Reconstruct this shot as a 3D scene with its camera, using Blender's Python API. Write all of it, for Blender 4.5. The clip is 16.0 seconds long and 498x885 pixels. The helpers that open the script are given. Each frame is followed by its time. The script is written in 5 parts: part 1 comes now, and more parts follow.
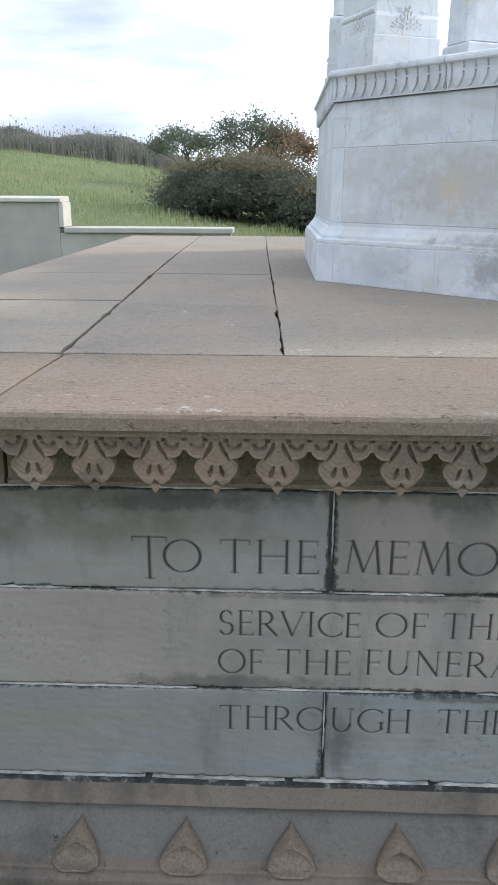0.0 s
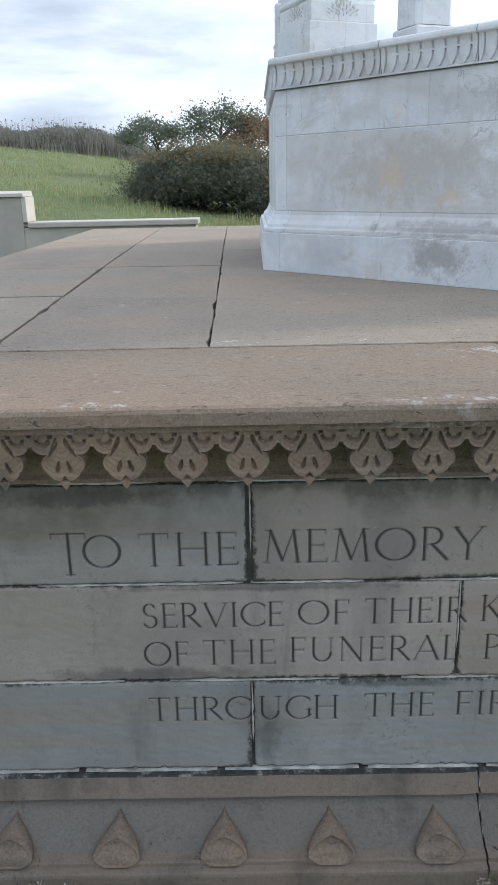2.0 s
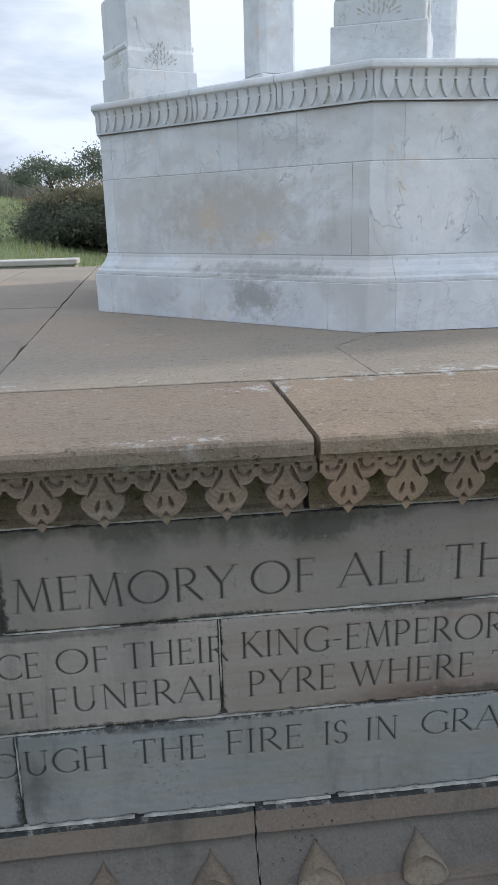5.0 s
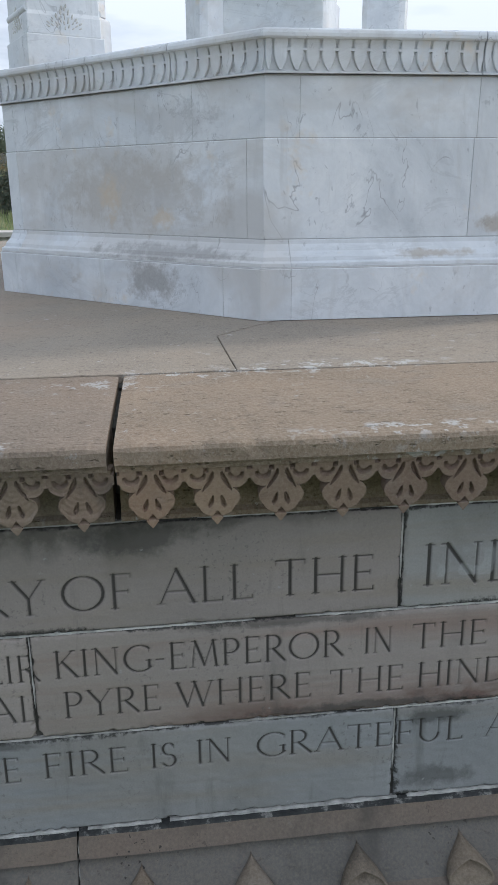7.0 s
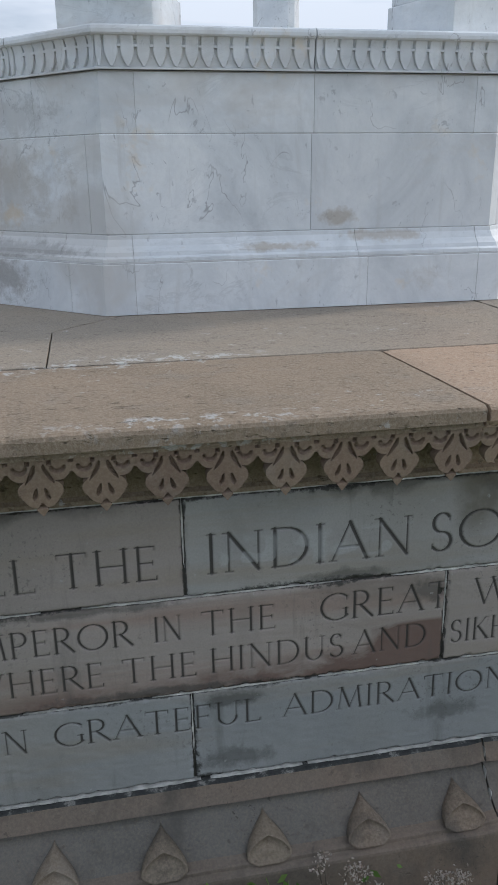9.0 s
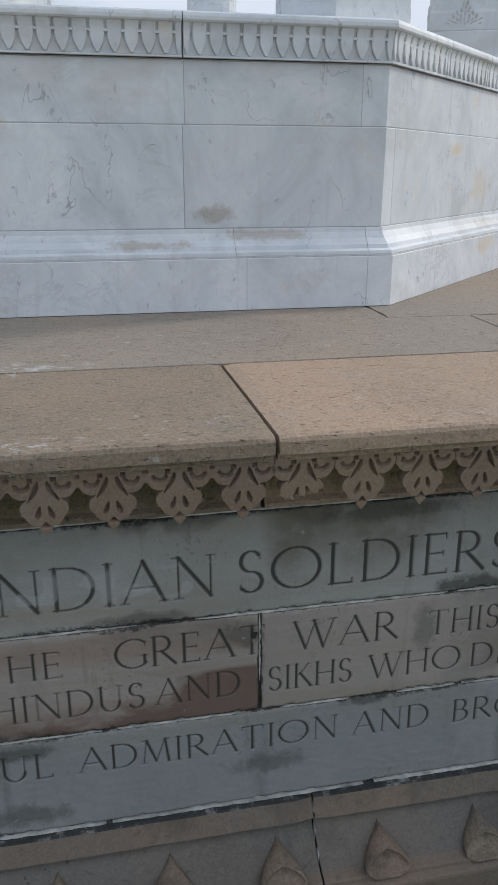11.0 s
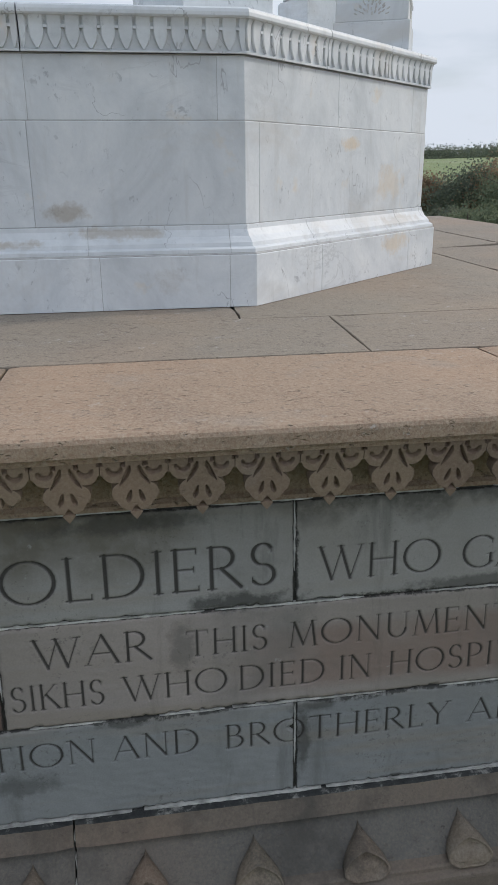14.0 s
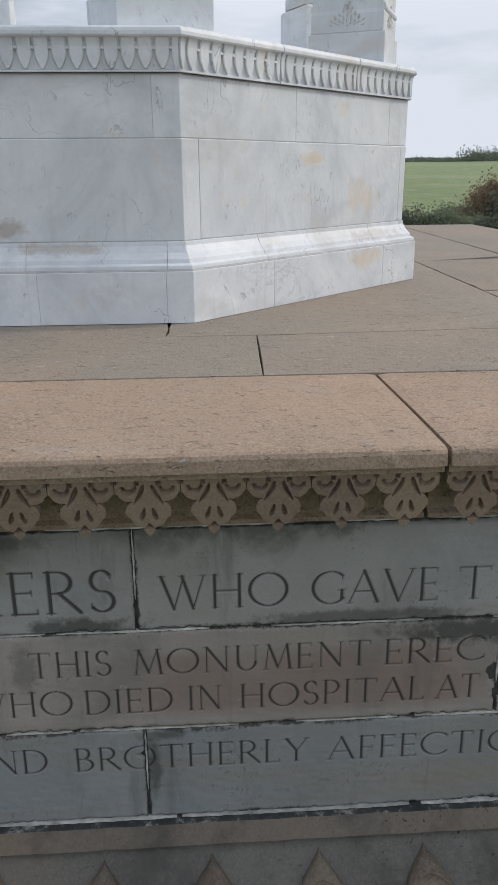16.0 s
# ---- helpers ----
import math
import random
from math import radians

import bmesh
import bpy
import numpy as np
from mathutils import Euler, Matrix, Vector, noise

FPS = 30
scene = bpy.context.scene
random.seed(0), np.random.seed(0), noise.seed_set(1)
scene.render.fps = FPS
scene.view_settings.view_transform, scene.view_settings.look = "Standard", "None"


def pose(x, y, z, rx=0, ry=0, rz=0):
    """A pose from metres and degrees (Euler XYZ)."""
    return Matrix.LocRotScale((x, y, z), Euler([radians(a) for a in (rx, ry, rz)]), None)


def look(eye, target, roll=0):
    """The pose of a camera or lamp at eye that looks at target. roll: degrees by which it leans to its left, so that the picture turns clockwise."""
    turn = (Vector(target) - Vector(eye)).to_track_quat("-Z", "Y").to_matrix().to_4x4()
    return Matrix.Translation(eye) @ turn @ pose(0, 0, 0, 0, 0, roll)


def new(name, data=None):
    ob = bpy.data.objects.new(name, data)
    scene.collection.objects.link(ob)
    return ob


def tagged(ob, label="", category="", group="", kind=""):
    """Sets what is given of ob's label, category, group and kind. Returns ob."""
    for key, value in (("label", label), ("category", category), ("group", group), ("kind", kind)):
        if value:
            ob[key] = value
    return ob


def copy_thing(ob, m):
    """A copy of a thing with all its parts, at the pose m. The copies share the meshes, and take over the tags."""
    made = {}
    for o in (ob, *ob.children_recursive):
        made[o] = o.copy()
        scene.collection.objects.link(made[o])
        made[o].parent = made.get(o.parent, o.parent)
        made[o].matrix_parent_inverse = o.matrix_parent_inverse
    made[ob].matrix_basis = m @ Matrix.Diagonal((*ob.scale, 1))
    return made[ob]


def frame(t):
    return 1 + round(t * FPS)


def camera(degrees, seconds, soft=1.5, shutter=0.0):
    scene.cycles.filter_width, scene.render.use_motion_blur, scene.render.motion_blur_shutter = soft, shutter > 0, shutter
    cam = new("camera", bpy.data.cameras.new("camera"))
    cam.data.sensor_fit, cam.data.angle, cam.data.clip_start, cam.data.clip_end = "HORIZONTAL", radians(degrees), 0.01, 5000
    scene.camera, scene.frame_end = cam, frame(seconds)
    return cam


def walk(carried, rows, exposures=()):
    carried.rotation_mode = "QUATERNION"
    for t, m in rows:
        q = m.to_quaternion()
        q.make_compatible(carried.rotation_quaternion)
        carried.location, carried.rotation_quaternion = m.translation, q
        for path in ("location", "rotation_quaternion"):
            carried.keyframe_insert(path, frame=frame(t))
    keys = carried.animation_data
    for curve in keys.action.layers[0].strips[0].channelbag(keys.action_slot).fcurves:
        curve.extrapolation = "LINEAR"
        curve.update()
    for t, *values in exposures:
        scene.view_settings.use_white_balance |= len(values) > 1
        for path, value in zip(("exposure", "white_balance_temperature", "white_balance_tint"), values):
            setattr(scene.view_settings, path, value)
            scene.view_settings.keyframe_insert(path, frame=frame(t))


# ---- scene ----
cam = camera(36.2, 16.0)
PATH = [
    (0, (-0.152, 0.117, 1.492), (-0.216, 2.015, 0.867), 0.23),
    (0.5, (-0.207, 0.218, 1.460), (-0.239, 2.108, 0.808), -0.43),
    (1, (-0.143, 0.199, 1.477), (-0.171, 2.084, 0.810), -0.83),
    (1.5, (-0.069, 0.149, 1.492), (-0.094, 2.037, 0.833), -1.03),
    (2, (-0.007, 0.117, 1.497), (-0.030, 2.008, 0.846), -1.32),
    (2.5, (0.022, 0.098, 1.494), (0.036, 1.993, 0.855), -1.29),
    (3, (0.058, 0.088, 1.498), (0.144, 1.986, 0.875), -0.91),
    (3.5, (0.113, 0.077, 1.488), (0.232, 1.984, 0.897), -1.68),
    (4, (0.178, 0.060, 1.495), (0.333, 1.970, 0.925), -1.94),
    (4.2, (0.223, 0.050, 1.496), (0.380, 1.961, 0.930), -2.04),
    (6.3, (0.508, 0.214, 1.519), (0.796, 2.101, 0.922), -0.00),
    (6.5, (0.558, 0.211, 1.519), (0.832, 2.096, 0.908), -0.22),
    (7, (0.698, 0.201, 1.522), (0.931, 2.084, 0.891), -0.46),
    (7.5, (0.812, 0.180, 1.527), (1.009, 2.063, 0.882), -0.39),
    (8, (0.928, 0.143, 1.531), (1.143, 2.023, 0.883), -0.07),
    (8.5, (0.991, 0.114, 1.539), (1.263, 1.985, 0.888), 0.19),
    (9, (1.052, 0.113, 1.539), (1.401, 1.970, 0.882), -0.73),
    (9.5, (1.119, 0.143, 1.537), (1.550, 1.982, 0.880), -1.05),
    (10, (1.248, 0.207, 1.529), (1.701, 2.039, 0.868), -1.02),
    (10.2, (1.297, 0.239, 1.533), (1.747, 2.070, 0.866), -0.82),
    (12.3, (1.779, 0.163, 1.557), (2.020, 2.027, 0.874), 0.86),
    (12.5, (1.815, 0.152, 1.554), (2.057, 2.016, 0.873), 0.86),
    (13, (1.879, 0.123, 1.551), (2.147, 1.985, 0.871), 0.78),
    (13.5, (1.957, 0.141, 1.543), (2.225, 2.006, 0.872), -0.32),
    (14, (2.090, 0.213, 1.529), (2.372, 2.075, 0.856), -0.50),
    (14.5, (2.207, 0.266, 1.539), (2.478, 2.129, 0.863), -0.41),
    (15, (2.300, 0.260, 1.539), (2.532, 2.128, 0.863), -0.55),
    (15.5, (2.423, 0.230, 1.561), (2.592, 2.104, 0.885), -0.52),
    (16, (2.540, 0.196, 1.572), (2.650, 2.078, 0.905), -0.48),
]
EXPOSURE = [(0.0, 0.32, 5850, 11), (1.5, 0.18, 5850, 11), (4.0, -0.06, 5850, 11), (6.5, -0.07, 5850, 11), (7.5, -0.20, 5850, 11), (9.0, -0.34, 5850, 11), (12.5, -0.46, 5950, 11), (14.0, -0.46, 6000, 11), (16.0, -0.42, 6100, 12)]
walk(cam, [(t, look(eye, target, roll)) for t, eye, target, roll in PATH], EXPOSURE)

# ---- light ----
SUN_AZ, SUN_EL = 17.0, 31.0          # degrees from the x axis towards y, and above the horizon
world = bpy.data.worlds.new("sky")
scene.world = world
world.use_nodes = True
wn, wl = world.node_tree.nodes, world.node_tree.links
wn.clear()


def wnode(kind, **values):
    n = wn.new(kind)
    for k, v in values.items():
        n.inputs[k].default_value = v
    return n


sky = wn.new("ShaderNodeTexSky")
sky.sky_type = "NISHITA"
sky.sun_disc = False
sky.sun_elevation = radians(SUN_EL)
sky.sun_rotation = radians(90 - SUN_AZ)
sky.dust_density = 2.0
clear = wn.new("ShaderNodeVectorMath")
clear.operation = "SCALE"
clear.inputs["Scale"].default_value = 0.13
wl.new(sky.outputs[0], clear.inputs[0])
wco = wn.new("ShaderNodeTexCoord")
wmap = wn.new("ShaderNodeMapping")
wmap.inputs["Scale"].default_value = (1.3, 1.3, 5.5)
wmap.inputs["Location"].default_value = (0.35, 0.1, 0.42)
wl.new(wco.outputs["Generated"], wmap.inputs[0])
bank = wnode("ShaderNodeTexNoise", Scale=1.7, Detail=7.0, Roughness=0.55, Distortion=0.3)
wl.new(wmap.outputs[0], bank.inputs["Vector"])
shade = wn.new("ShaderNodeValToRGB")
shade.color_ramp.elements[0].position, shade.color_ramp.elements[0].color = 0.38, (0.60, 0.66, 0.73, 1)
shade.color_ramp.elements[1].position, shade.color_ramp.elements[1].color = 0.56, (1.08, 1.12, 1.16, 1)
split = wn.new("ShaderNodeSeparateXYZ")
wl.new(wco.outputs["Generated"], split.inputs[0])
glow = wn.new("ShaderNodeMapRange")
glow.inputs["From Min"].default_value, glow.inputs["From Max"].default_value = -0.2, 0.28
glow.inputs["To Min"].default_value, glow.inputs["To Max"].default_value = -0.085, 0.40
wl.new(split.outputs["X"], glow.inputs[0])
thin = wn.new("ShaderNodeMath")
wl.new(bank.outputs["Fac"], thin.inputs[0])
wl.new(glow.outputs[0], thin.inputs[1])
wl.new(thin.outputs[0], shade.inputs[0])
gaps = wnode("ShaderNodeTexNoise", Scale=2.6, Detail=5.0, Roughness=0.5)
wl.new(wmap.outputs[0], gaps.inputs["Vector"])
cover = wn.new("ShaderNodeMapRange")
cover.inputs["From Min"].default_value, cover.inputs["From Max"].default_value = 0.30, 0.44
cover.inputs["To Min"].default_value, cover.inputs["To Max"].default_value = 0.55, 1.0
wl.new(gaps.outputs["Fac"], cover.inputs[0])
blend = wn.new("ShaderNodeMix")
blend.data_type = "RGBA"
wl.new(cover.outputs[0], blend.inputs[0])
wl.new(clear.outputs[0], blend.inputs[6])
wl.new(shade.outputs[0], blend.inputs[7])
# an overcast sky is brightest overhead
zenith = wn.new("ShaderNodeMapRange")
for socket, v in (("From Min", 0.15), ("From Max", 0.9), ("To Min", 1.0), ("To Max", 1.65)):
    zenith.inputs[socket].default_value = v
wl.new(split.outputs["Z"], zenith.inputs[0])
dome = wn.new("ShaderNodeVectorMath")
dome.operation = "SCALE"
wl.new(blend.outputs[2], dome.inputs[0])
wl.new(zenith.outputs[0], dome.inputs["Scale"])
back = wnode("ShaderNodeBackground", Strength=0.92)
wl.new(dome.outputs[0], back.inputs[0])
wout = wn.new("ShaderNodeOutputWorld")
wl.new(back.outputs[0], wout.inputs[0])

sun = new("sun", bpy.data.lights.new("sun", "SUN"))
sun.data.energy, sun.data.angle, sun.data.color = 2.3, radians(6.0), (1.0, 0.87, 0.70)
sd = Vector((math.cos(radians(SUN_AZ)) * math.cos(radians(SUN_EL)), math.sin(radians(SUN_AZ)) * math.cos(radians(SUN_EL)), math.sin(radians(SUN_EL))))
sun.matrix_world = look(sd * 60, (0, 0, 0))


# ---- materials ----
class Mat:
    """A small builder for node materials."""

    def __init__(self, name, rough=0.8, scale=1.0, metal=0.0):
        self.m = bpy.data.materials.new(name)
        self.m.use_nodes = True
        self.n, self.l = self.m.node_tree.nodes, self.m.node_tree.links
        self.b = self.n["Principled BSDF"]
        self.b.inputs["Roughness"].default_value = rough
        self.b.inputs["Metallic"].default_value = metal
        self.b.inputs["Specular IOR Level"].default_value = 0.3
        geo = self.n.new("ShaderNodeNewGeometry")
        self.pos = geo.outputs["Position"]
        self.island = geo.outputs["Random Per Island"]
        self.rnd = self.n.new("ShaderNodeObjectInfo").outputs["Random"]
        self.col = None

    def stretch(self, s):
        k = self.n.new("ShaderNodeMapping")
        k.inputs["Scale"].default_value = s
        self.l.new(self.pos, k.inputs[0])
        return k.outputs[0]

    def noise(self, scale, detail=4.0, rough=0.55, vec=None, distort=0.0):
        k = self.n.new("ShaderNodeTexNoise")
        k.inputs["Scale"].default_value, k.inputs["Detail"].default_value = scale, detail
        k.inputs["Roughness"].default_value, k.inputs["Distortion"].default_value = rough, distort
        self.l.new(vec or self.pos, k.inputs["Vector"])
        return k.outputs["Fac"]

    def span(self, fac, a, b, c=0.0, d=1.0):
        k = self.n.new("ShaderNodeMapRange")
        for i, v in zip(("From Min", "From Max", "To Min", "To Max"), (a, b, c, d)):
            k.inputs[i].default_value = v
        self.l.new(fac, k.inputs[0])
        return k.outputs[0]

    def math(self, op, a, b):
        k = self.n.new("ShaderNodeMath")
        k.operation = op
        for i, v in ((0, a), (1, b)):
            if isinstance(v, (int, float)):
                k.inputs[i].default_value = v
            else:
                self.l.new(v, k.inputs[i])
        return k.outputs[0]

    def ramp(self, fac, *stops):
        k = self.n.new("ShaderNodeValToRGB")
        e = k.color_ramp.elements
        while len(e) < len(stops):
            e.new(0.5)
        for q, (p, c) in zip(e, stops):
            q.position, q.color = p, (*c, 1)
        self.l.new(fac, k.inputs[0])
        self.col = k.outputs[0]
        return self

    def over(self, fac, colour, how="MIX"):
        k = self.n.new("ShaderNodeMix")
        k.data_type, k.blend_type = "RGBA", how
        self.l.new(fac, k.inputs[0]) if not isinstance(fac, (int, float)) else setattr(k.inputs[0], "default_value", fac)
        self.l.new(self.col, k.inputs[6])
        if isinstance(colour, tuple):
            k.inputs[7].default_value = (*colour, 1)
        else:
            self.l.new(colour, k.inputs[7])
        self.col = k.outputs[2]
        return self

    def vary(self, source, amount=0.2, hue=0.0):
        k = self.n.new("ShaderNodeHueSaturation")
        self.l.new(self.span(source, 0, 1, 1 - amount, 1 + amount), k.inputs["Value"])
        if hue:
            self.l.new(self.span(source, 0, 1, 0.5 - hue, 0.5 + hue), k.inputs["Hue"])
        self.l.new(self.col, k.inputs["Color"])
        self.col = k.outputs[0]
        return self

    def blob(self, c, radii, ragged=1.25, scale=15.0):
        """A ragged stain round a place: 1 inside, 0 outside."""
        k = self.n.new("ShaderNodeMapping")
        k.inputs["Scale"].default_value = [1 / r for r in radii]
        k.inputs["Location"].default_value = [-a / r for a, r in zip(c, radii)]
        self.l.new(self.pos, k.inputs[0])
        d = self.n.new("ShaderNodeVectorMath")
        d.operation = "LENGTH"
        self.l.new(k.outputs[0], d.inputs[0])
        away = self.math("ADD", d.outputs["Value"], self.math("MULTIPLY", self.math("SUBTRACT", self.noise(scale, 5, 0.7), 0.5), ragged * 2.2))
        return self.span(away, 1.0, 0.45)

    def attr(self, name):
        k = self.n.new("ShaderNodeAttribute")
        k.attribute_name = name
        return k.outputs["Fac"]

    def bump(self, height, strength=0.3, dist=0.003):
        k = self.n.new("ShaderNodeBump")
        k.inputs["Strength"].default_value, k.inputs["Distance"].default_value = strength, dist
        self.l.new(height, k.inputs["Height"])
        self.l.new(k.outputs[0], self.b.inputs["Normal"])
        return self

    def done(self):
        self.l.new(self.col, self.b.inputs["Base Color"])
        return self.m


# along the wall, height on it, width and height of the dark stain, and its strength
WALL_STAINS = [
    (2.28, 0.752, 0.13, 0.024, 0.8), (2.85, 0.752, 0.26, 0.020, 0.65), (3.12, 0.710, 0.24, 0.035, 0.85), (2.15, 0.66, 0.03, 0.07, 0.4), (1.74, 0.69, 0.06, 0.04, 0.6),
    (1.80, 0.36, 0.10, 0.030, 0.5), (1.28, 0.31, 0.10, 0.035, 0.55), (1.27, 0.47, 0.09, 0.025, 0.65), (2.02, 0.488, 0.06, 0.015, 0.65), (-0.25, 0.515, 0.25, 0.022, 0.55),
    (0.0, 0.728, 0.32, 0.013, 0.55), (-0.38, 0.94, 0.24, 0.034, 0.65), (0.64, 0.935, 0.13, 0.040, 0.65), (2.405, 0.40, 0.022, 0.08, 0.65), (2.43, 0.482, 0.07, 0.016, 0.65),
    (0.0, 0.35, 0.04, 0.07, 0.4), (0.30, 0.486, 0.16, 0.014, 0.55), (0.95, 0.728, 0.25, 0.014, 0.6), (1.10, 0.512, 0.28, 0.014, 0.7), (1.55, 0.752, 0.12, 0.02, 0.55), (2.05, 0.94, 0.20, 0.026, 0.6),
]


def granite(name, a, b, red=False):
    m = Mat(name, 0.78)
    m.ramp(m.noise(3.2, 6, 0.6), (0.3, a), (0.7, b)).vary(m.rnd, 0.13)
    if red:
        bed = m.noise(1.0, 5, 0.6, m.stretch((1.1, 1, 16)), 0.6)
        m.over(m.span(bed, 0.45, 0.68, 0.0, 0.6), (0.29, 0.195, 0.155))
        m.over(m.span(m.noise(1.0, 4, 0.5, m.stretch((2.2, 1, 5)), 0.4), 0.56, 0.74, 0.0, 0.75), (0.12, 0.085, 0.07))
    else:
        bed = m.noise(1.0, 5, 0.6, m.stretch((1.2, 1, 14)), 0.4)
        m.over(m.span(bed, 0.50, 0.72, 0.0, 0.55), (0.30, 0.25, 0.19))
    m.over(m.span(m.noise(1.3, 3, 0.5), 0.44, 0.66, 0.0, 0.6), (0.27, 0.245, 0.205))
    m.over(m.span(m.math("MULTIPLY", m.attr("rust"), m.span(m.noise(1.0, 5, 0.65, m.stretch((9, 1, 14)), 0.4), 0.30, 0.62, 0.25, 1.25)), 0.2, 0.9, 0.0, 0.85), (0.14, 0.080, 0.062))
    m.over(m.span(m.math("MULTIPLY", m.attr("tinge"), m.span(m.noise(5, 5, 0.6), 0.3, 0.65, 0.3, 1.2)), 0.15, 0.9, 0.0, 0.75), (0.26, 0.185, 0.15))
    wash = m.noise(1.0, 5, 0.62, m.stretch((2.6, 1, 1.5)), 0.5)
    m.over(m.span(wash, 0.53, 0.72, 0.0, 0.6), (0.14, 0.142, 0.135))
    run = m.noise(1.0, 6, 0.7, m.stretch((13, 1, 2.2)), 0.3)
    m.over(m.span(run, 0.57, 0.70, 0.0, 0.35), (0.095, 0.093, 0.086))
    speck = m.math("MULTIPLY", m.span(m.noise(95, 3, 0.7), 0.58, 0.66), m.span(m.noise(4.5, 3), 0.48, 0.62))
    m.over(m.math("MULTIPLY", speck, 0.45), (0.09, 0.088, 0.08))
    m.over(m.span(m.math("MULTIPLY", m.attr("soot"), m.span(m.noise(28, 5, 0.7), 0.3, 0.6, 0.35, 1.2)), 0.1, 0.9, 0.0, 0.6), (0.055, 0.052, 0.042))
    m.over(m.span(m.math("MULTIPLY", m.attr("moss"), m.span(m.noise(9, 5, 0.65), 0.3, 0.6, 0.4, 1.2)), 0.1, 1.0, 0.0, 0.7), (0.118, 0.100, 0.066))
    for x, z, w, h, much in WALL_STAINS:
        m.over(m.math("MULTIPLY", m.blob((x, 1.56, z - 0.051), (w, 1.0, h), 0.9, 26.0), much), (0.05, 0.05, 0.045))
    lime = m.noise(46, 3, 0.6)
    m.over(m.span(lime, 0.70, 0.76, 0.0, 0.5), (0.42, 0.43, 0.41))
    m.over(m.span(m.math("MULTIPLY", m.attr("edge"), m.span(m.noise(55, 5, 0.75), 0.36, 0.62, 0.15, 1.35)), 0.25, 0.70, 0.0, 0.88), (0.028, 0.028, 0.025))
    # letter cuts darkened: grime and the groove's shade, both put into the colour
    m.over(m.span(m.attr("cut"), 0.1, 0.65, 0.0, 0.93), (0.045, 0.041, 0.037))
    m.over(m.span(m.attr("crust"), 0.2, 0.8, 0.0, 0.45), (0.46, 0.47, 0.47))
    m.over(1.0, (0.87, 0.87, 0.87), "MULTIPLY")
    fine = m.noise(260, 2, 0.6)
    m.over(m.span(fine, 0.25, 0.75, 0.0, 0.24), (0.12, 0.12, 0.115), "MIX")
    m.bump(m.math("ADD", m.math("MULTIPLY", fine, 0.35), m.noise(38, 4)), 0.35, 0.0018)
    return m.done()


GRANITE = granite("weathered_granite", (0.300, 0.296, 0.290), (0.388, 0.379, 0.364))
GRANITE_RED = granite("rust_stained_granite", (0.325, 0.288, 0.265), (0.39, 0.34, 0.305), True)


GRANITE_WARM = granite("brown_tinged_granite", (0.325, 0.288, 0.266), (0.405, 0.355, 0.323))
GRANITE_BLUE = granite("blue_grey_granite", (0.272, 0.283, 0.288), (0.348, 0.357, 0.360))


# places and sizes of the white lichen crusts on the coping and the paving
LICHEN = [(0.58, 1.94, 0.20, 0.09), (0.80, 2.03, 0.22, 0.07), (0.35, 1.47, 0.16, 0.035), (1.15, 2.08, 0.35, 0.08), (-0.06, 2.12, 0.09, 0.08), (-0.30, 1.47, 0.10, 0.03), (1.20, 1.48, 0.35, 0.05)]


def sandstone(name, a, b, c, lichen=0.7, gloss=0.85, rust=0.25, rough=1.0, pepper=0.0, tone=1.0):
    m = Mat(name, gloss)
    m.ramp(m.noise(2.3, 6, 0.6, None, 0.4), (0.30, a), (0.52, b), (0.74, c)).vary(m.rnd, 0.10, 0.008)
    m.over(m.span(m.noise(1.1, 3, 0.5), 0.50, 0.66, 0.0, rust), (0.45, 0.27, 0.165))
    m.over(m.span(m.noise(5.5, 6, 0.65), 0.55, 0.72, 0.0, 0.45), (0.27, 0.25, 0.225))
    bed = m.noise(1.0, 6, 0.7, m.stretch((9, 34, 34)), 0.2)
    m.over(m.span(bed, 0.60, 0.70, 0.0, 0.25), (0.20, 0.165, 0.125))
    grit = m.noise(150, 4, 0.75)
    m.over(m.span(grit, 0.40, 0.70, 0.0, 0.50 * rough), (0.50, 0.42, 0.32))
    m.over(m.span(m.noise(62, 4, 0.75), 0.56, 0.68, 0.0, 0.42 * rough), (0.125, 0.102, 0.08))
    spots = m.noise(27, 5, 0.72)
    far = m.noise(2.1, 3, 0.5)
    mask = m.math("MULTIPLY", m.span(spots, 0.625, 0.66), m.span(far, 0.44, 0.60))
    m.over(m.math("MULTIPLY", mask, lichen), (0.56, 0.555, 0.53))
    if lichen >= 0.5:
        for x, y, w, d in LICHEN:
            m.over(m.math("MULTIPLY", m.blob((x, y, 1.1), (w, d, 0.5), 0.8, 20.0), m.span(spots, 0.535, 0.575, 0.0, 0.7)), (0.60, 0.60, 0.58))
    pit = m.noise(70, 3, 0.7, m.stretch((0.5, 1, 1)))
    m.over(m.span(pit, 0.62, 0.72, 0.0, 0.5 * rough), (0.10, 0.082, 0.065))
    m.over(1.0, (tone, tone, tone), "MULTIPLY")
    if pepper:
        mould = m.math("MULTIPLY", m.span(m.noise(75, 3, 0.65), 0.63, 0.67), m.span(m.noise(2.6, 3, 0.6), 0.46, 0.60))
        m.over(m.math("MULTIPLY", mould, pepper), (0.025, 0.025, 0.023))
        m.over(m.span(m.noise(1.0, 5, 0.65, m.stretch((6, 6, 3.5))), 0.50, 0.66, 0.0, 0.72), (0.060, 0.056, 0.050))
    m.bump(m.math("ADD", m.math("MULTIPLY", grit, 0.5), m.math("SUBTRACT", m.noise(24, 5, 0.65), m.span(pit, 0.6, 0.72, 0, 0.8))), 0.8 * rough, 0.004)
    return m.done()


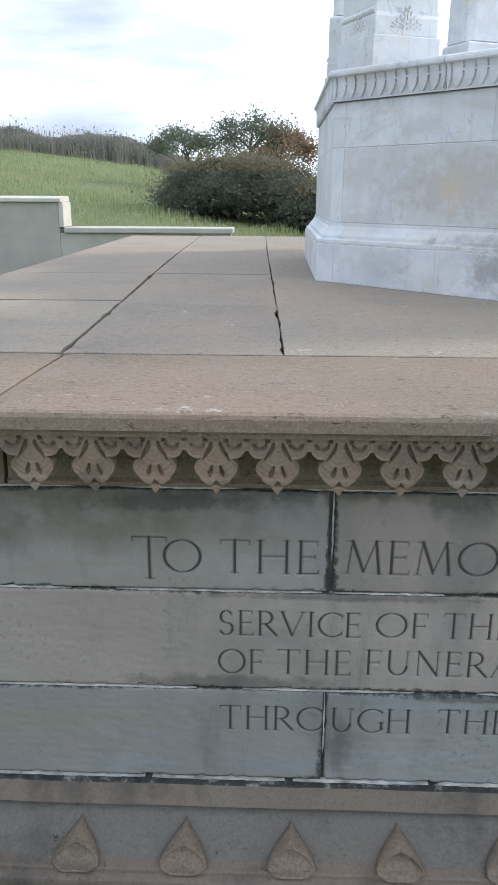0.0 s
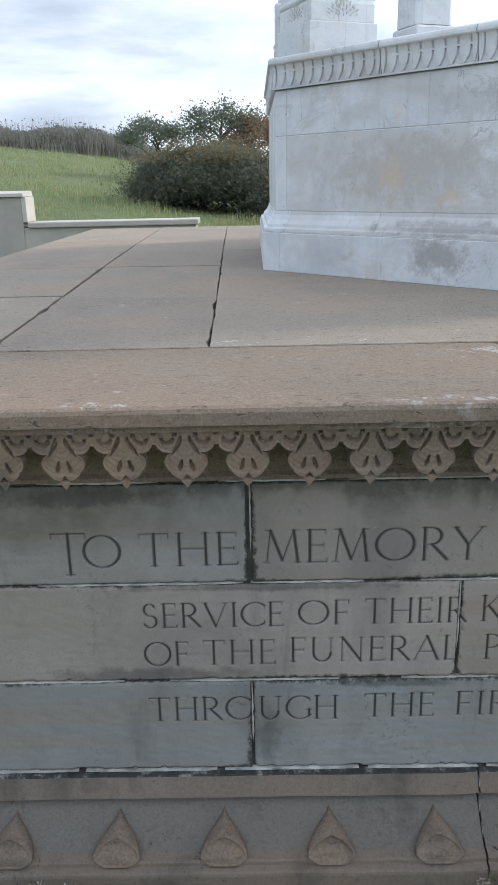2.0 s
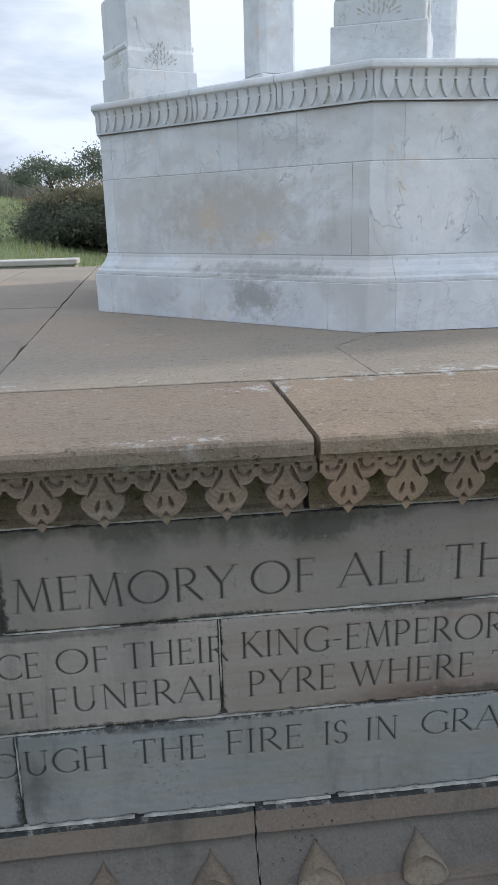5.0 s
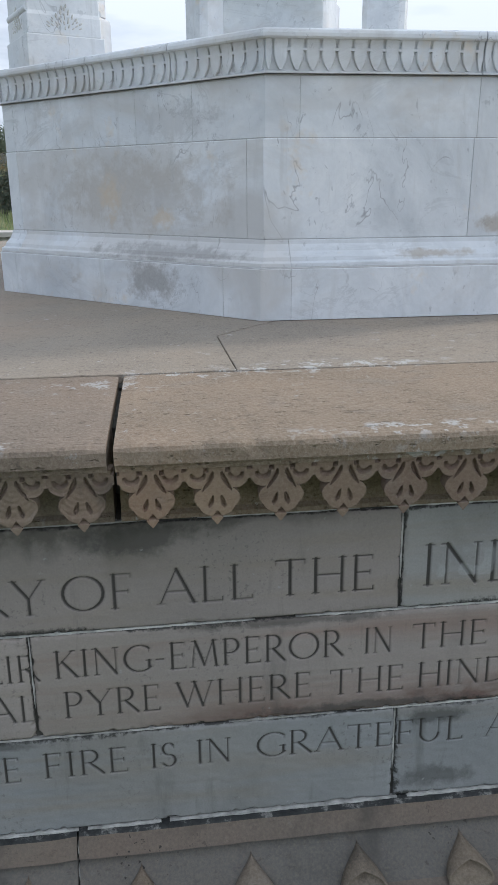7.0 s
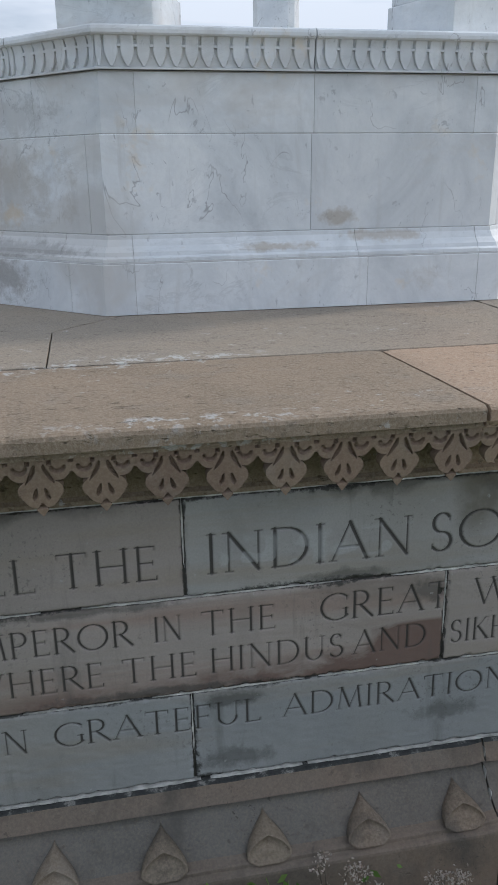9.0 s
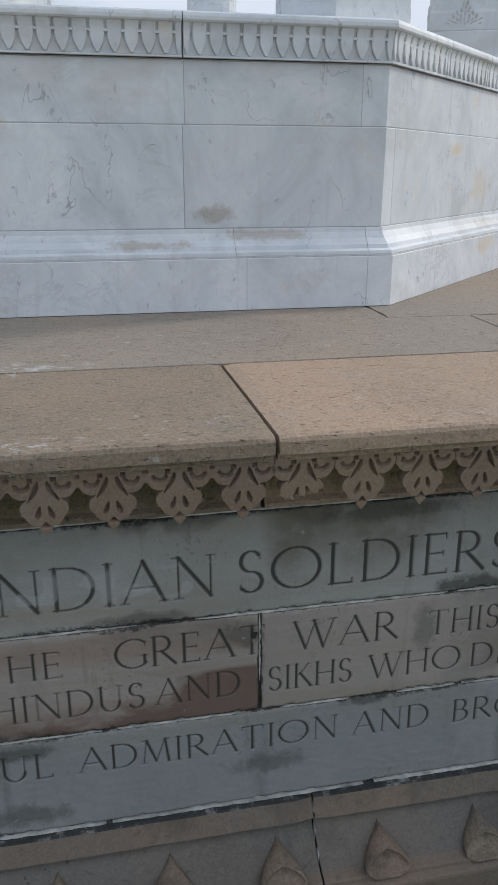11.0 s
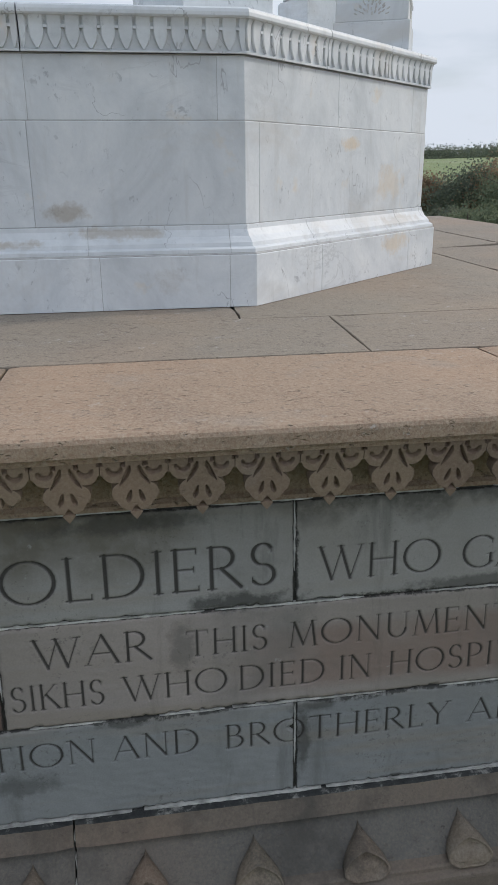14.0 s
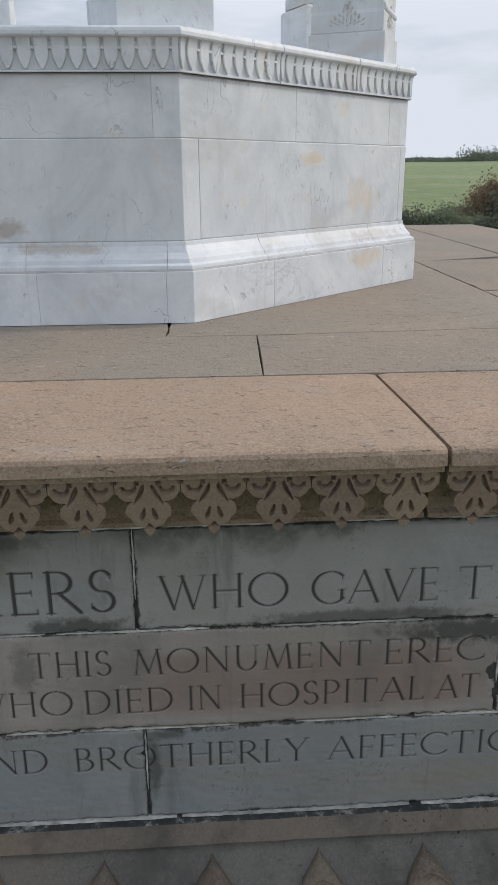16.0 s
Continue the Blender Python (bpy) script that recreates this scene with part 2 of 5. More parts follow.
# sunlit right, shaded left: the light is put into the three coping tones
COPING = sandstone("shaded_warm_sandstone", (0.235, 0.190, 0.146), (0.30, 0.242, 0.186), (0.33, 0.257, 0.19), 0.55, rust=0.15, rough=1.15, tone=0.63)
COPING_SUNLIT_GOLD = sandstone("sunlit_golden_sandstone", (0.25, 0.19, 0.13), (0.32, 0.243, 0.17), (0.355, 0.264, 0.178), 0.75, rust=0.2, rough=1.25, tone=0.70)
COPING_SUNLIT_RUST = sandstone("sunlit_rusty_sandstone", (0.26, 0.178, 0.125), (0.325, 0.226, 0.158), (0.355, 0.238, 0.162), 0.35, rust=0.25, rough=1.25, tone=0.93)
PAVING = sandstone("pale_sandstone", (0.235, 0.208, 0.178), (0.29, 0.25, 0.206), (0.325, 0.265, 0.205), 0.55, rust=0.2, rough=1.15, tone=0.79)
CARVED_DARK = sandstone("grimy_carved_sandstone", (0.15, 0.125, 0.10), (0.195, 0.155, 0.122), (0.225, 0.17, 0.125), 0.0, rust=0.15, rough=0.4, pepper=0.4, tone=0.92)
CARVED = sandstone("carved_sandstone", (0.165, 0.118, 0.087), (0.215, 0.155, 0.113), (0.245, 0.172, 0.122), 0.0, rust=0.2, rough=0.4, tone=1.0)
BASESTONE = sandstone("grey_sandstone", (0.168, 0.162, 0.150), (0.220, 0.211, 0.194), (0.235, 0.21, 0.183), 0.1, rust=0.15, rough=0.6, pepper=0.9, tone=0.54)
FASCIA = sandstone("brown_sandstone", (0.20, 0.168, 0.14), (0.24, 0.198, 0.162), (0.262, 0.202, 0.158), 0.12, rust=0.2, rough=0.5, pepper=0.9, tone=0.60)
PETALSTONE = sandstone("rust_brown_sandstone", (0.13, 0.108, 0.086), (0.18, 0.145, 0.112), (0.215, 0.158, 0.115), 0.05, rust=0.2, rough=0.7, pepper=0.6, tone=0.78)


BROWN_STAIN, YELLOW_STAIN, GREY_STAIN = (0.36, 0.315, 0.26), (0.64, 0.50, 0.33), (0.30, 0.29, 0.28)
# face, place along it, height, width, height of the stain, tone and strength
MARBLE_STAINS = [
    (0, 0.10, 0.31, 0.07, 0.035, BROWN_STAIN, 0.7), (0, -0.14, 0.215, 0.17, 0.018, BROWN_STAIN, 0.75), (0, 0.27, 0.245, 0.20, 0.022, BROWN_STAIN, 0.65),
    (0, 0.42, 0.09, 0.12, 0.05, BROWN_STAIN, 0.3), (7, 0.25, 0.21, 0.42, 0.035, GREY_STAIN, 0.75), (7, 0.22, 0.105, 0.20, 0.080, GREY_STAIN, 0.75), (7, -0.24, 0.115, 0.07, 0.055, BROWN_STAIN, 0.55),
    (7, 0.05, 0.42, 0.55, 0.15, BROWN_STAIN, 0.38), (7, -0.05, 0.40, 0.07, 0.09, YELLOW_STAIN, 0.4), (7, 0.22, 0.33, 0.06, 0.04, YELLOW_STAIN, 0.45), (7, 0.3, 0.66, 0.22, 0.07, GREY_STAIN, 0.3),
    (1, 0.0, 0.53, 0.07, 0.035, YELLOW_STAIN, 0.6), (1, 0.36, 0.38, 0.14, 0.08, YELLOW_STAIN, 0.4), (1, 0.30, 0.13, 0.16, 0.05, YELLOW_STAIN, 0.5), (1, 0.42, 0.22, 0.22, 0.03, BROWN_STAIN, 0.45),
]


def marble(name, stain):
    m = Mat(name, 0.5)
    m.ramp(m.noise(2.6, 8, 0.66, None, 0.9), (0.28, (0.485, 0.512, 0.54)), (0.50, (0.64, 0.663, 0.688)), (0.70, (0.755, 0.768, 0.778))).vary(m.rnd, 0.06)
    flow = m.noise(1.0, 7, 0.7, m.stretch((2.2, 2.2, 5.0)), 1.6)
    band = m.span(m.math("ABSOLUTE", m.math("SUBTRACT", flow, 0.5), 0.0), 0.0, 0.03, 1.0, 0.0)
    m.over(m.math("MULTIPLY", m.math("MULTIPLY", band, m.span(m.noise(2.4, 3), 0.50, 0.68)), 0.55), (0.40, 0.415, 0.435))
    line = m.noise(1.0, 4, 0.5, m.stretch((6, 6, 3.2)), 0.7)
    hair = m.math("MULTIPLY", m.span(m.math("ABSOLUTE", m.math("SUBTRACT", line, 0.53), 0.0), 0.0, 0.006, 1.0, 0.0), m.span(m.noise(5.5, 2), 0.52, 0.60))
    m.over(m.math("MULTIPLY", hair, 0.75), (0.25, 0.255, 0.27))
    fleck = m.math("MULTIPLY", m.span(m.noise(1.0, 4, 0.7, m.stretch((34, 34, 22)), 0.6), 0.61, 0.67), m.span(m.noise(6, 3), 0.44, 0.58))
    m.over(m.math("MULTIPLY", fleck, 0.7), (0.34, 0.355, 0.38))
    m.over(m.span(m.noise(1.9, 5, 0.6, m.stretch((1, 1, 1.9)), 0.4), 0.53 - 0.14 * stain, 0.66 - 0.10 * stain, 0.0, 0.7), (0.53, 0.515, 0.495))
    m.over(m.span(m.noise(3.9, 5, 0.65), 0.62, 0.72, 0.0, 0.5), (0.66, 0.53, 0.37))
    for face, u, z, w, h, tone, much in MARBLE_STAINS:
        a = radians(45 * face - 90)
        at = (1.790 + 1.69 * math.cos(a) - u * math.sin(a), 4.526 + 1.69 * math.sin(a) + u * math.cos(a), 1.094 + z)
        m.over(m.math("MULTIPLY", m.blob(at, (w, w, h)), much), tone)
    run = m.noise(1.0, 5, 0.65, m.stretch((17, 17, 1.8)))
    m.over(m.span(run, 0.57, 0.72, 0.0, 0.45), (0.48, 0.48, 0.475))
    grain = m.noise(70, 4, 0.7)
    m.over(m.span(grain, 0.45, 0.8, 0.0, 0.3), (0.56, 0.565, 0.575))
    m.bump(m.math("ADD", m.noise(60, 4), m.math("MULTIPLY", m.noise(11, 4), 1.6)), 0.3, 0.0022)
    return m.done()


MARBLE = marble("white_marble", 0.0)
MARBLE_GREY = marble("stained_marble", 1.0)


def plain(name, a, b, scale, rough=0.85, rnd=0.15, bump=0.3, source="obj"):
    m = Mat(name, rough)
    m.ramp(m.noise(scale, 5, 0.6), (0.3, a), (0.7, b))
    m.vary(m.rnd if source == "obj" else m.island, rnd, 0.012)
    m.bump(m.noise(scale * 14, 3), bump, 0.004)
    return m.done()


def leafy(name, *cols, patch=0.8):
    m = Mat(name, 0.62)
    m.ramp(m.island, *[(i / max(1, len(cols) - 1), c) for i, c in enumerate(cols)])
    m.vary(m.noise(patch, 3), 0.35, 0.01)
    thin, both = m.n.new("ShaderNodeBsdfTranslucent"), m.n.new("ShaderNodeMixShader")
    both.inputs[0].default_value = 0.5
    m.l.new(m.col, thin.inputs["Color"])
    m.l.new(m.b.outputs[0], both.inputs[1])
    m.l.new(thin.outputs[0], both.inputs[2])
    m.l.new(both.outputs[0], m.n["Material Output"].inputs["Surface"])
    return m.done()


MORTAR = plain("lime_mortar", (0.20, 0.20, 0.185), (0.60, 0.59, 0.56), 24, 0.9)
POINTING = plain("grey_pointing", (0.34, 0.34, 0.34), (0.50, 0.50, 0.49), 22, 0.9)
def algae_shade():
    m = Mat("black_algae_and_shade", 0.95)
    m.ramp(m.noise(30, 5, 0.72), (0.34, (0.022, 0.024, 0.024)), (0.54, (0.045, 0.047, 0.046)), (0.66, (0.22, 0.215, 0.20)))
    m.bump(m.noise(60, 4, 0.7), 0.6, 0.004)
    return m.done()


# algae on the ledge; below the fascia its black also paints the undercut's shade
ALGAE_SHADE = algae_shade()
GRIME = plain("black_joint_grime", (0.035, 0.034, 0.03), (0.085, 0.082, 0.073), 30, 0.95)
CONCRETE = plain("grey_render", (0.31, 0.295, 0.265), (0.39, 0.37, 0.33), 2.6, 0.85)
CAPSTONE = plain("pale_cap_stone", (0.42, 0.40, 0.36), (0.52, 0.49, 0.44), 3.5, 0.8)
def turf():
    m = Mat("meadow_grass", 0.9)
    m.ramp(m.noise(0.22, 6, 0.65), (0.30, (0.15, 0.205, 0.09)), (0.55, (0.215, 0.255, 0.125)), (0.75, (0.34, 0.31, 0.19)))
    m.over(m.span(m.noise(1.6, 6, 0.7), 0.38, 0.72, 0.0, 0.5), (0.11, 0.17, 0.06))
    m.over(m.span(m.noise(14, 4, 0.7), 0.40, 0.75, 0.0, 0.4), (0.22, 0.23, 0.085))
    m.over(m.span(m.noise(0.012, 2, 0.4, m.stretch((1, 1.6, 0.2))), 0.54, 0.58, 0.0, 0.3), (0.30, 0.31, 0.22))
    m.bump(m.math("ADD", m.noise(4, 5, 0.7), m.noise(30, 4, 0.7)), 0.9, 0.12)
    return m.done()


TURF = turf()
# grass, weed, bush and tree tones are lightened: haze put into the colour
BLADE = leafy("grass_blade", (0.19, 0.25, 0.10), (0.28, 0.33, 0.15), (0.42, 0.38, 0.23))
WEED = leafy("dry_weed_stalk", (0.17, 0.18, 0.165), (0.225, 0.225, 0.20), (0.28, 0.265, 0.22))
BUSHLEAF = leafy("bush_leaf", (0.10, 0.12, 0.095), (0.12, 0.145, 0.11), (0.15, 0.165, 0.115), (0.18, 0.165, 0.12))
BUSHTOP = leafy("browned_bush_leaf", (0.15, 0.15, 0.09), (0.24, 0.20, 0.11), (0.27, 0.19, 0.10))
TREELEAF = leafy("hawthorn_leaf", (0.11, 0.135, 0.105), (0.14, 0.165, 0.12), (0.175, 0.195, 0.13))
RUSTLEAF = leafy("autumn_leaf", (0.20, 0.15, 0.105), (0.27, 0.175, 0.11), (0.18, 0.17, 0.11))
GREENLEAF = leafy("shrub_leaf", (0.14, 0.175, 0.115), (0.18, 0.22, 0.14), (0.225, 0.24, 0.15))
FRESHLEAF = leafy("fresh_weed_leaf", (0.08, 0.17, 0.035), (0.12, 0.22, 0.05), (0.17, 0.25, 0.07), patch=6)
SEEDHEAD = leafy("dry_flower_head", (0.42, 0.38, 0.34), (0.52, 0.46, 0.42), (0.34, 0.27, 0.22), patch=6)
BARK = plain("bark", (0.06, 0.05, 0.04), (0.12, 0.10, 0.08), 9, 0.95)


# ---- building helpers ----
def mesh_of(bm, name):
    me = bpy.data.meshes.new(name)
    bm.to_mesh(me)
    bm.free()
    return me


def part(name, shape, material, parent=None, label="", smooth=False):
    """Links a bmesh, or a mesh, as one object under a thing or a part."""
    me = shape if isinstance(shape, bpy.types.Mesh) else mesh_of(shape, name)
    if material and not me.materials:
        me.materials.append(material)
    if smooth:
        me.shade_smooth()
    ob = new(name, me)
    ob.parent = parent
    if label:
        tagged(ob, label)
    return ob


def empty(name, m=None):
    e = new(name)
    e.empty_display_size = 0.2
    if m:
        e.matrix_world = m
    return e


def loft(loops, closed_ends=True):
    """Closed loops of equal length joined by quads."""
    bm = bmesh.new()
    rings = [[bm.verts.new(p) for p in loop] for loop in loops]
    n = len(rings[0])
    for a, b in zip(rings, rings[1:]):
        for i in range(n):
            bm.faces.new((a[i], a[(i + 1) % n], b[(i + 1) % n], b[i]))
    if closed_ends:
        bm.faces.new(rings[0][::-1])
        bm.faces.new(rings[-1])
    bmesh.ops.recalc_face_normals(bm, faces=bm.faces)
    return bm


def soften(bm, width=0.004, segments=2, angle=35):
    edges = [e for e in bm.edges if len(e.link_faces) == 2 and e.calc_face_angle(0) > radians(angle)]
    bmesh.ops.bevel(bm, geom=edges, offset=width, segments=segments, affect="EDGES", profile=0.5, clamp_overlap=True)
    return bm


def box(x0, x1, y0, y1, z0, z1, bevel=0.0):
    bm = loft([[(x0, y0, z), (x1, y0, z), (x1, y1, z), (x0, y1, z)] for z in (z0, z1)])
    return soften(bm, bevel) if bevel else bm


def array_mesh(name, co, quads, **attrs):
    """A mesh from arrays of corners and of quads, with float attributes on its points."""
    me = bpy.data.meshes.new(name)
    me.vertices.add(len(co))
    me.vertices.foreach_set("co", np.ascontiguousarray(co, np.float32).ravel())
    me.loops.add(quads.size)
    me.loops.foreach_set("vertex_index", np.ascontiguousarray(quads, np.int32).ravel())
    me.polygons.add(len(quads))
    me.polygons.foreach_set("loop_start", np.arange(0, quads.size, quads.shape[1], dtype=np.int32))
    me.polygons.foreach_set("loop_total", np.full(len(quads), quads.shape[1], np.int32))
    for k, v in attrs.items():
        me.attributes.new(k, "FLOAT", "POINT").data.foreach_set("value", np.ascontiguousarray(v, np.float32).ravel())
    me.update(calc_edges=True)
    return me


def value_noise(x, y, scale, seed):
    """Smooth lattice noise from 0 to 1 on arrays."""
    g = np.random.RandomState(seed).rand(64, 64)
    x, y = x * scale, y * scale
    i, j = np.floor(x).astype(int), np.floor(y).astype(int)
    u, v = x - i, y - j
    u, v = u * u * (3 - 2 * u), v * v * (3 - 2 * v)
    a, b, c, d = g[i % 64, j % 64], g[(i + 1) % 64, j % 64], g[i % 64, (j + 1) % 64], g[(i + 1) % 64, (j + 1) % 64]
    return (a * (1 - u) + b * u) * (1 - v) + (c * (1 - u) + d * u) * v


def plate(inside, x0, x1, z0, z1, nx, nz, front, rear):
    """A carved plate: the region where inside(x, z) > 0, between the planes y = front and y = rear, cut along its outline."""
    xs, zs = np.linspace(x0, x1, nx), np.linspace(z0, z1, nz)
    f = inside(*np.meshgrid(xs, zs, indexing="ij"))
    bm, made = bmesh.new(), {}

    def vert(key, x, z):
        if key not in made:
            made[key] = bm.verts.new((x, front, z))
        return made[key]

    for i in range(nx - 1):
        for j in range(nz - 1):
            ring = [(i, j), (i + 1, j), (i + 1, j + 1), (i, j + 1)]
            val = [f[c] for c in ring]
            if max(val) <= 0:
                continue
            poly = []
            for k in range(4):
                a, b = ring[k], ring[(k + 1) % 4]
                if f[a] > 0:
                    poly.append(vert(a, xs[a[0]], zs[a[1]]))
                if (f[a] > 0) != (f[b] > 0):
                    s = f[a] / (f[a] - f[b])
                    poly.append(vert(tuple(sorted((a, b))), xs[a[0]] + s * (xs[b[0]] - xs[a[0]]), zs[a[1]] + s * (zs[b[1]] - zs[a[1]])))
            if len(poly) > 2:
                try:
                    bm.faces.new(poly)
                except ValueError:
                    pass
    bmesh.ops.remove_doubles(bm, verts=bm.verts, dist=1e-5)
    rim = [e for e in bm.edges if len(e.link_faces) == 1]
    out = bmesh.ops.extrude_edge_only(bm, edges=rim)
    for v in out["geom"]:
        if isinstance(v, bmesh.types.BMVert):
            v.co.y = rear
    bmesh.ops.recalc_face_normals(bm, faces=bm.faces)
    return bm

# ---- the inscribed front wall ----
# The wall leans back by 1.9 degrees; its parts are built upright in this frame.
LEAN_BACK = Matrix.Rotation(radians(-1.9), 4, "X")
FACE = 1.53
Z_TOP, Z_AB, Z_BC, Z_CD = 0.966, 0.737, 0.498, 0.262
X_LEFT, X_RIGHT = -1.40, 4.98

# Roman capitals as strokes on a cap height of 1: width | strokes. l: line, a: arc, s: foot serif, v: upright serif.
ROMAN = {
    "A": ".82|l .03 0 .41 1 t;l .41 1 .79 0 k;l .18 .36 .63 .36 t;s .04 0;s .78 0",
    "B": ".60|l .1 0 .1 1 k;l .03 1 .26 1 t;l .1 .53 .28 .53 t;l .03 0 .28 0 t;a .26 .765 .2 .235 -90 90 m;a .28 .265 .27 .265 -90 90 m",
    "C": ".80|a .5 .5 .47 .5 48 312 m;v .81 .82;v .81 .18",
    "D": ".82|l .1 0 .1 1 k;l .03 1 .32 1 t;l .03 0 .32 0 t;a .32 .5 .46 .5 -90 90 m",
    "E": ".54|l .1 0 .1 1 k;l .03 1 .48 1 t;l .1 .52 .43 .52 t;l .03 0 .52 0 t;v .48 .95;v .43 .52;v .52 .05",
    "F": ".52|l .1 0 .1 1 k;l .03 1 .49 1 t;l .1 .5 .43 .5 t;v .49 .95;v .43 .5;s .1 0",
    "G": ".84|a .5 .5 .47 .5 48 318 m;v .81 .82;l .8 .42 .8 .12 k;s .78 .42",
    "H": ".82|l .1 0 .1 1 k;l .72 0 .72 1 k;l .1 .52 .72 .52 t;s .1 0;s .1 1;s .72 0;s .72 1",
    "I": ".22|l .11 0 .11 1 k;s .11 0;s .11 1",
    "K": ".70|l .1 0 .1 1 k;l .1 .44 .58 1 t;l .24 .6 .68 0 k;s .1 0;s .1 1;s .58 1;s .68 0",
    "L": ".54|l .1 0 .1 1 k;l .03 0 .5 0 t;v .5 .06;s .1 1",
    "M": ".92|l .07 0 .17 1 t;l .17 1 .46 .06 k;l .46 .06 .75 1 t;l .75 1 .85 0 k;s .07 0;s .85 0;s .13 1;s .79 1",
    "N": ".86|l .12 0 .12 1 t;l .12 1 .74 0 k;l .74 0 .74 1 t;s .12 0;s .08 1;s .74 1",
    "O": "1.0|a .5 .5 .47 .5 0 360 m",
    "P": ".58|l .1 0 .1 1 k;l .03 1 .26 1 t;l .1 .46 .26 .46 t;a .26 .73 .26 .27 -90 90 m;s .1 0",
    "R": ".68|l .1 0 .1 1 k;l .03 1 .26 1 t;l .1 .48 .28 .48 t;a .26 .74 .25 .26 -90 90 m;l .28 .48 .66 0 k;s .1 0",
    "S": ".54|a .27 .75 .19 .25 35 270 m;a .27 .25 .22 .25 -145 90 m;v .44 .86;v .07 .14",
    "T": ".74|l .03 1 .71 1 t;l .37 0 .37 1 k;v .03 .94;v .71 .94;s .37 0",
    "U": ".80|l .12 1 .12 .36 k;a .4 .34 .28 .34 180 360 m;l .68 1 .68 .34 t;s .12 1;s .68 1",
    "V": ".80|l .04 1 .4 0 k;l .4 0 .76 1 t;s .05 1;s .75 1",
    "W": "1.14|l .04 1 .34 0 k;l .34 0 .58 .9 t;l .56 1 .82 0 k;l .82 0 1.1 1 t;s .05 1;s .56 1;s 1.08 1",
    "Y": ".74|l .04 1 .37 .46 k;l .37 .46 .7 1 t;l .37 .46 .37 0 k;s .05 1;s .69 1;s .37 0",
    "-": ".34|l .05 .42 .29 .42 t",
}
WEIGHT = {"k": 0.098, "m": 0.08, "t": 0.052}


def glyph(ch):
    """The advance of a capital, and its strokes as segments with their weights."""
    wide, strokes = ROMAN[ch].split("|")
    out = []
    for s in strokes.split(";"):
        w = s.split()
        if w[0] == "l":
            out.append((*[float(v) for v in w[1:5]], WEIGHT[w[5]]))
        elif w[0] == "a":
            cx, cy, rx, ry, a0, a1 = [float(v) for v in w[1:7]]
            n = max(6, int(abs(a1 - a0) / 15))
            p = [(cx + rx * math.cos(radians(a0 + (a1 - a0) * i / n)), cy + ry * math.sin(radians(a0 + (a1 - a0) * i / n))) for i in range(n + 1)]
            for i, (a, b) in enumerate(zip(p, p[1:])):
                side = abs(math.cos(radians(a0 + (a1 - a0) * (i + 0.5) / n)))
                out.append((*a, *b, 0.046 + 0.056 * side))
        elif w[0] == "s":
            x, y = float(w[1]), float(w[2])
            out.append((x - 0.085, y, x + 0.085, y, 0.04))
        else:
            x, y = float(w[1]), float(w[2])
            out.append((x, y - 0.06, x, y + 0.06, 0.04))
    return float(wide), out


# Each line: words with the places where they begin and end along the wall, the foot of the letters and their height.
LINES = [
    [("TO", -0.449, -0.300, 0.778, 0.073), ("THE", -0.263, -0.052, 0.780, 0.073), ("MEMORY", 0.001, 0.461, 0.783, 0.073), ("OF", 0.493, 0.630, 0.784, 0.074),
     ("ALL", 0.682, 0.873, 0.786, 0.075), ("THE", 0.915, 1.123, 0.787, 0.077), ("INDIAN", 1.227, 1.693, 0.788, 0.090), ("SOLDIERS", 1.734, 2.348, 0.785, 0.092),
     ("WHO", 2.436, 2.697, 0.784, 0.074), ("GAVE", 2.746, 3.010, 0.783, 0.073), ("THEIR", 3.049, 3.39, 0.782, 0.073)],
    [("SERVICE", -0.265, 0.041, 0.632, 0.057), ("OF", 0.073, 0.183, 0.634, 0.057), ("THEIR", 0.215, 0.436, 0.635, 0.058), ("KING-EMPEROR", 0.467, 1.061, 0.637, 0.060),
     ("IN", 1.107, 1.168, 0.638, 0.058), ("THE", 1.210, 1.376, 0.639, 0.058), ("GREAT", 1.481, 1.792, 0.640, 0.066), ("WAR", 1.853, 2.087, 0.638, 0.066),
     ("THIS", 2.158, 2.328, 0.635, 0.058), ("MONUMENT", 2.374, 2.874, 0.633, 0.058), ("ERECTED", 2.903, 3.30, 0.633, 0.058)],
    [("OF", -0.266, -0.168, 0.537, 0.058), ("THE", -0.138, 0.023, 0.539, 0.058), ("FUNERAL", 0.055, 0.426, 0.542, 0.059), ("PYRE", 0.479, 0.674, 0.543, 0.059),
     ("WHERE", 0.708, 0.993, 0.544, 0.059), ("THE", 1.033, 1.196, 0.543, 0.059), ("HINDUS", 1.228, 1.537, 0.544, 0.059), ("AND", 1.560, 1.738, 0.545, 0.059),
     ("SIKHS", 1.799, 1.986, 0.543, 0.058), ("WHO", 2.025, 2.241, 0.542, 0.058), ("DIED", 2.266, 2.452, 0.541, 0.057), ("IN", 2.484, 2.556, 0.541, 0.057),
     ("HOSPITAL", 2.595, 2.995, 0.540, 0.057), ("AT", 3.022, 3.116, 0.540, 0.057)],
    [("THROUGH", -0.264, 0.162, 0.394, 0.059), ("THE", 0.220, 0.378, 0.397, 0.059), ("FIRE", 0.425, 0.599, 0.399, 0.059), ("IS", 0.648, 0.703, 0.400, 0.058),
     ("IN", 0.746, 0.820, 0.400, 0.058), ("GRATEFUL", 0.876, 1.341, 0.401, 0.059), ("ADMIRATION", 1.393, 1.959, 0.400, 0.058), ("AND", 1.994, 2.176, 0.397, 0.058),
     ("BROTHERLY", 2.234, 2.743, 0.395, 0.058), ("AFFECTION", 2.788, 3.29, 0.393, 0.058)],
]


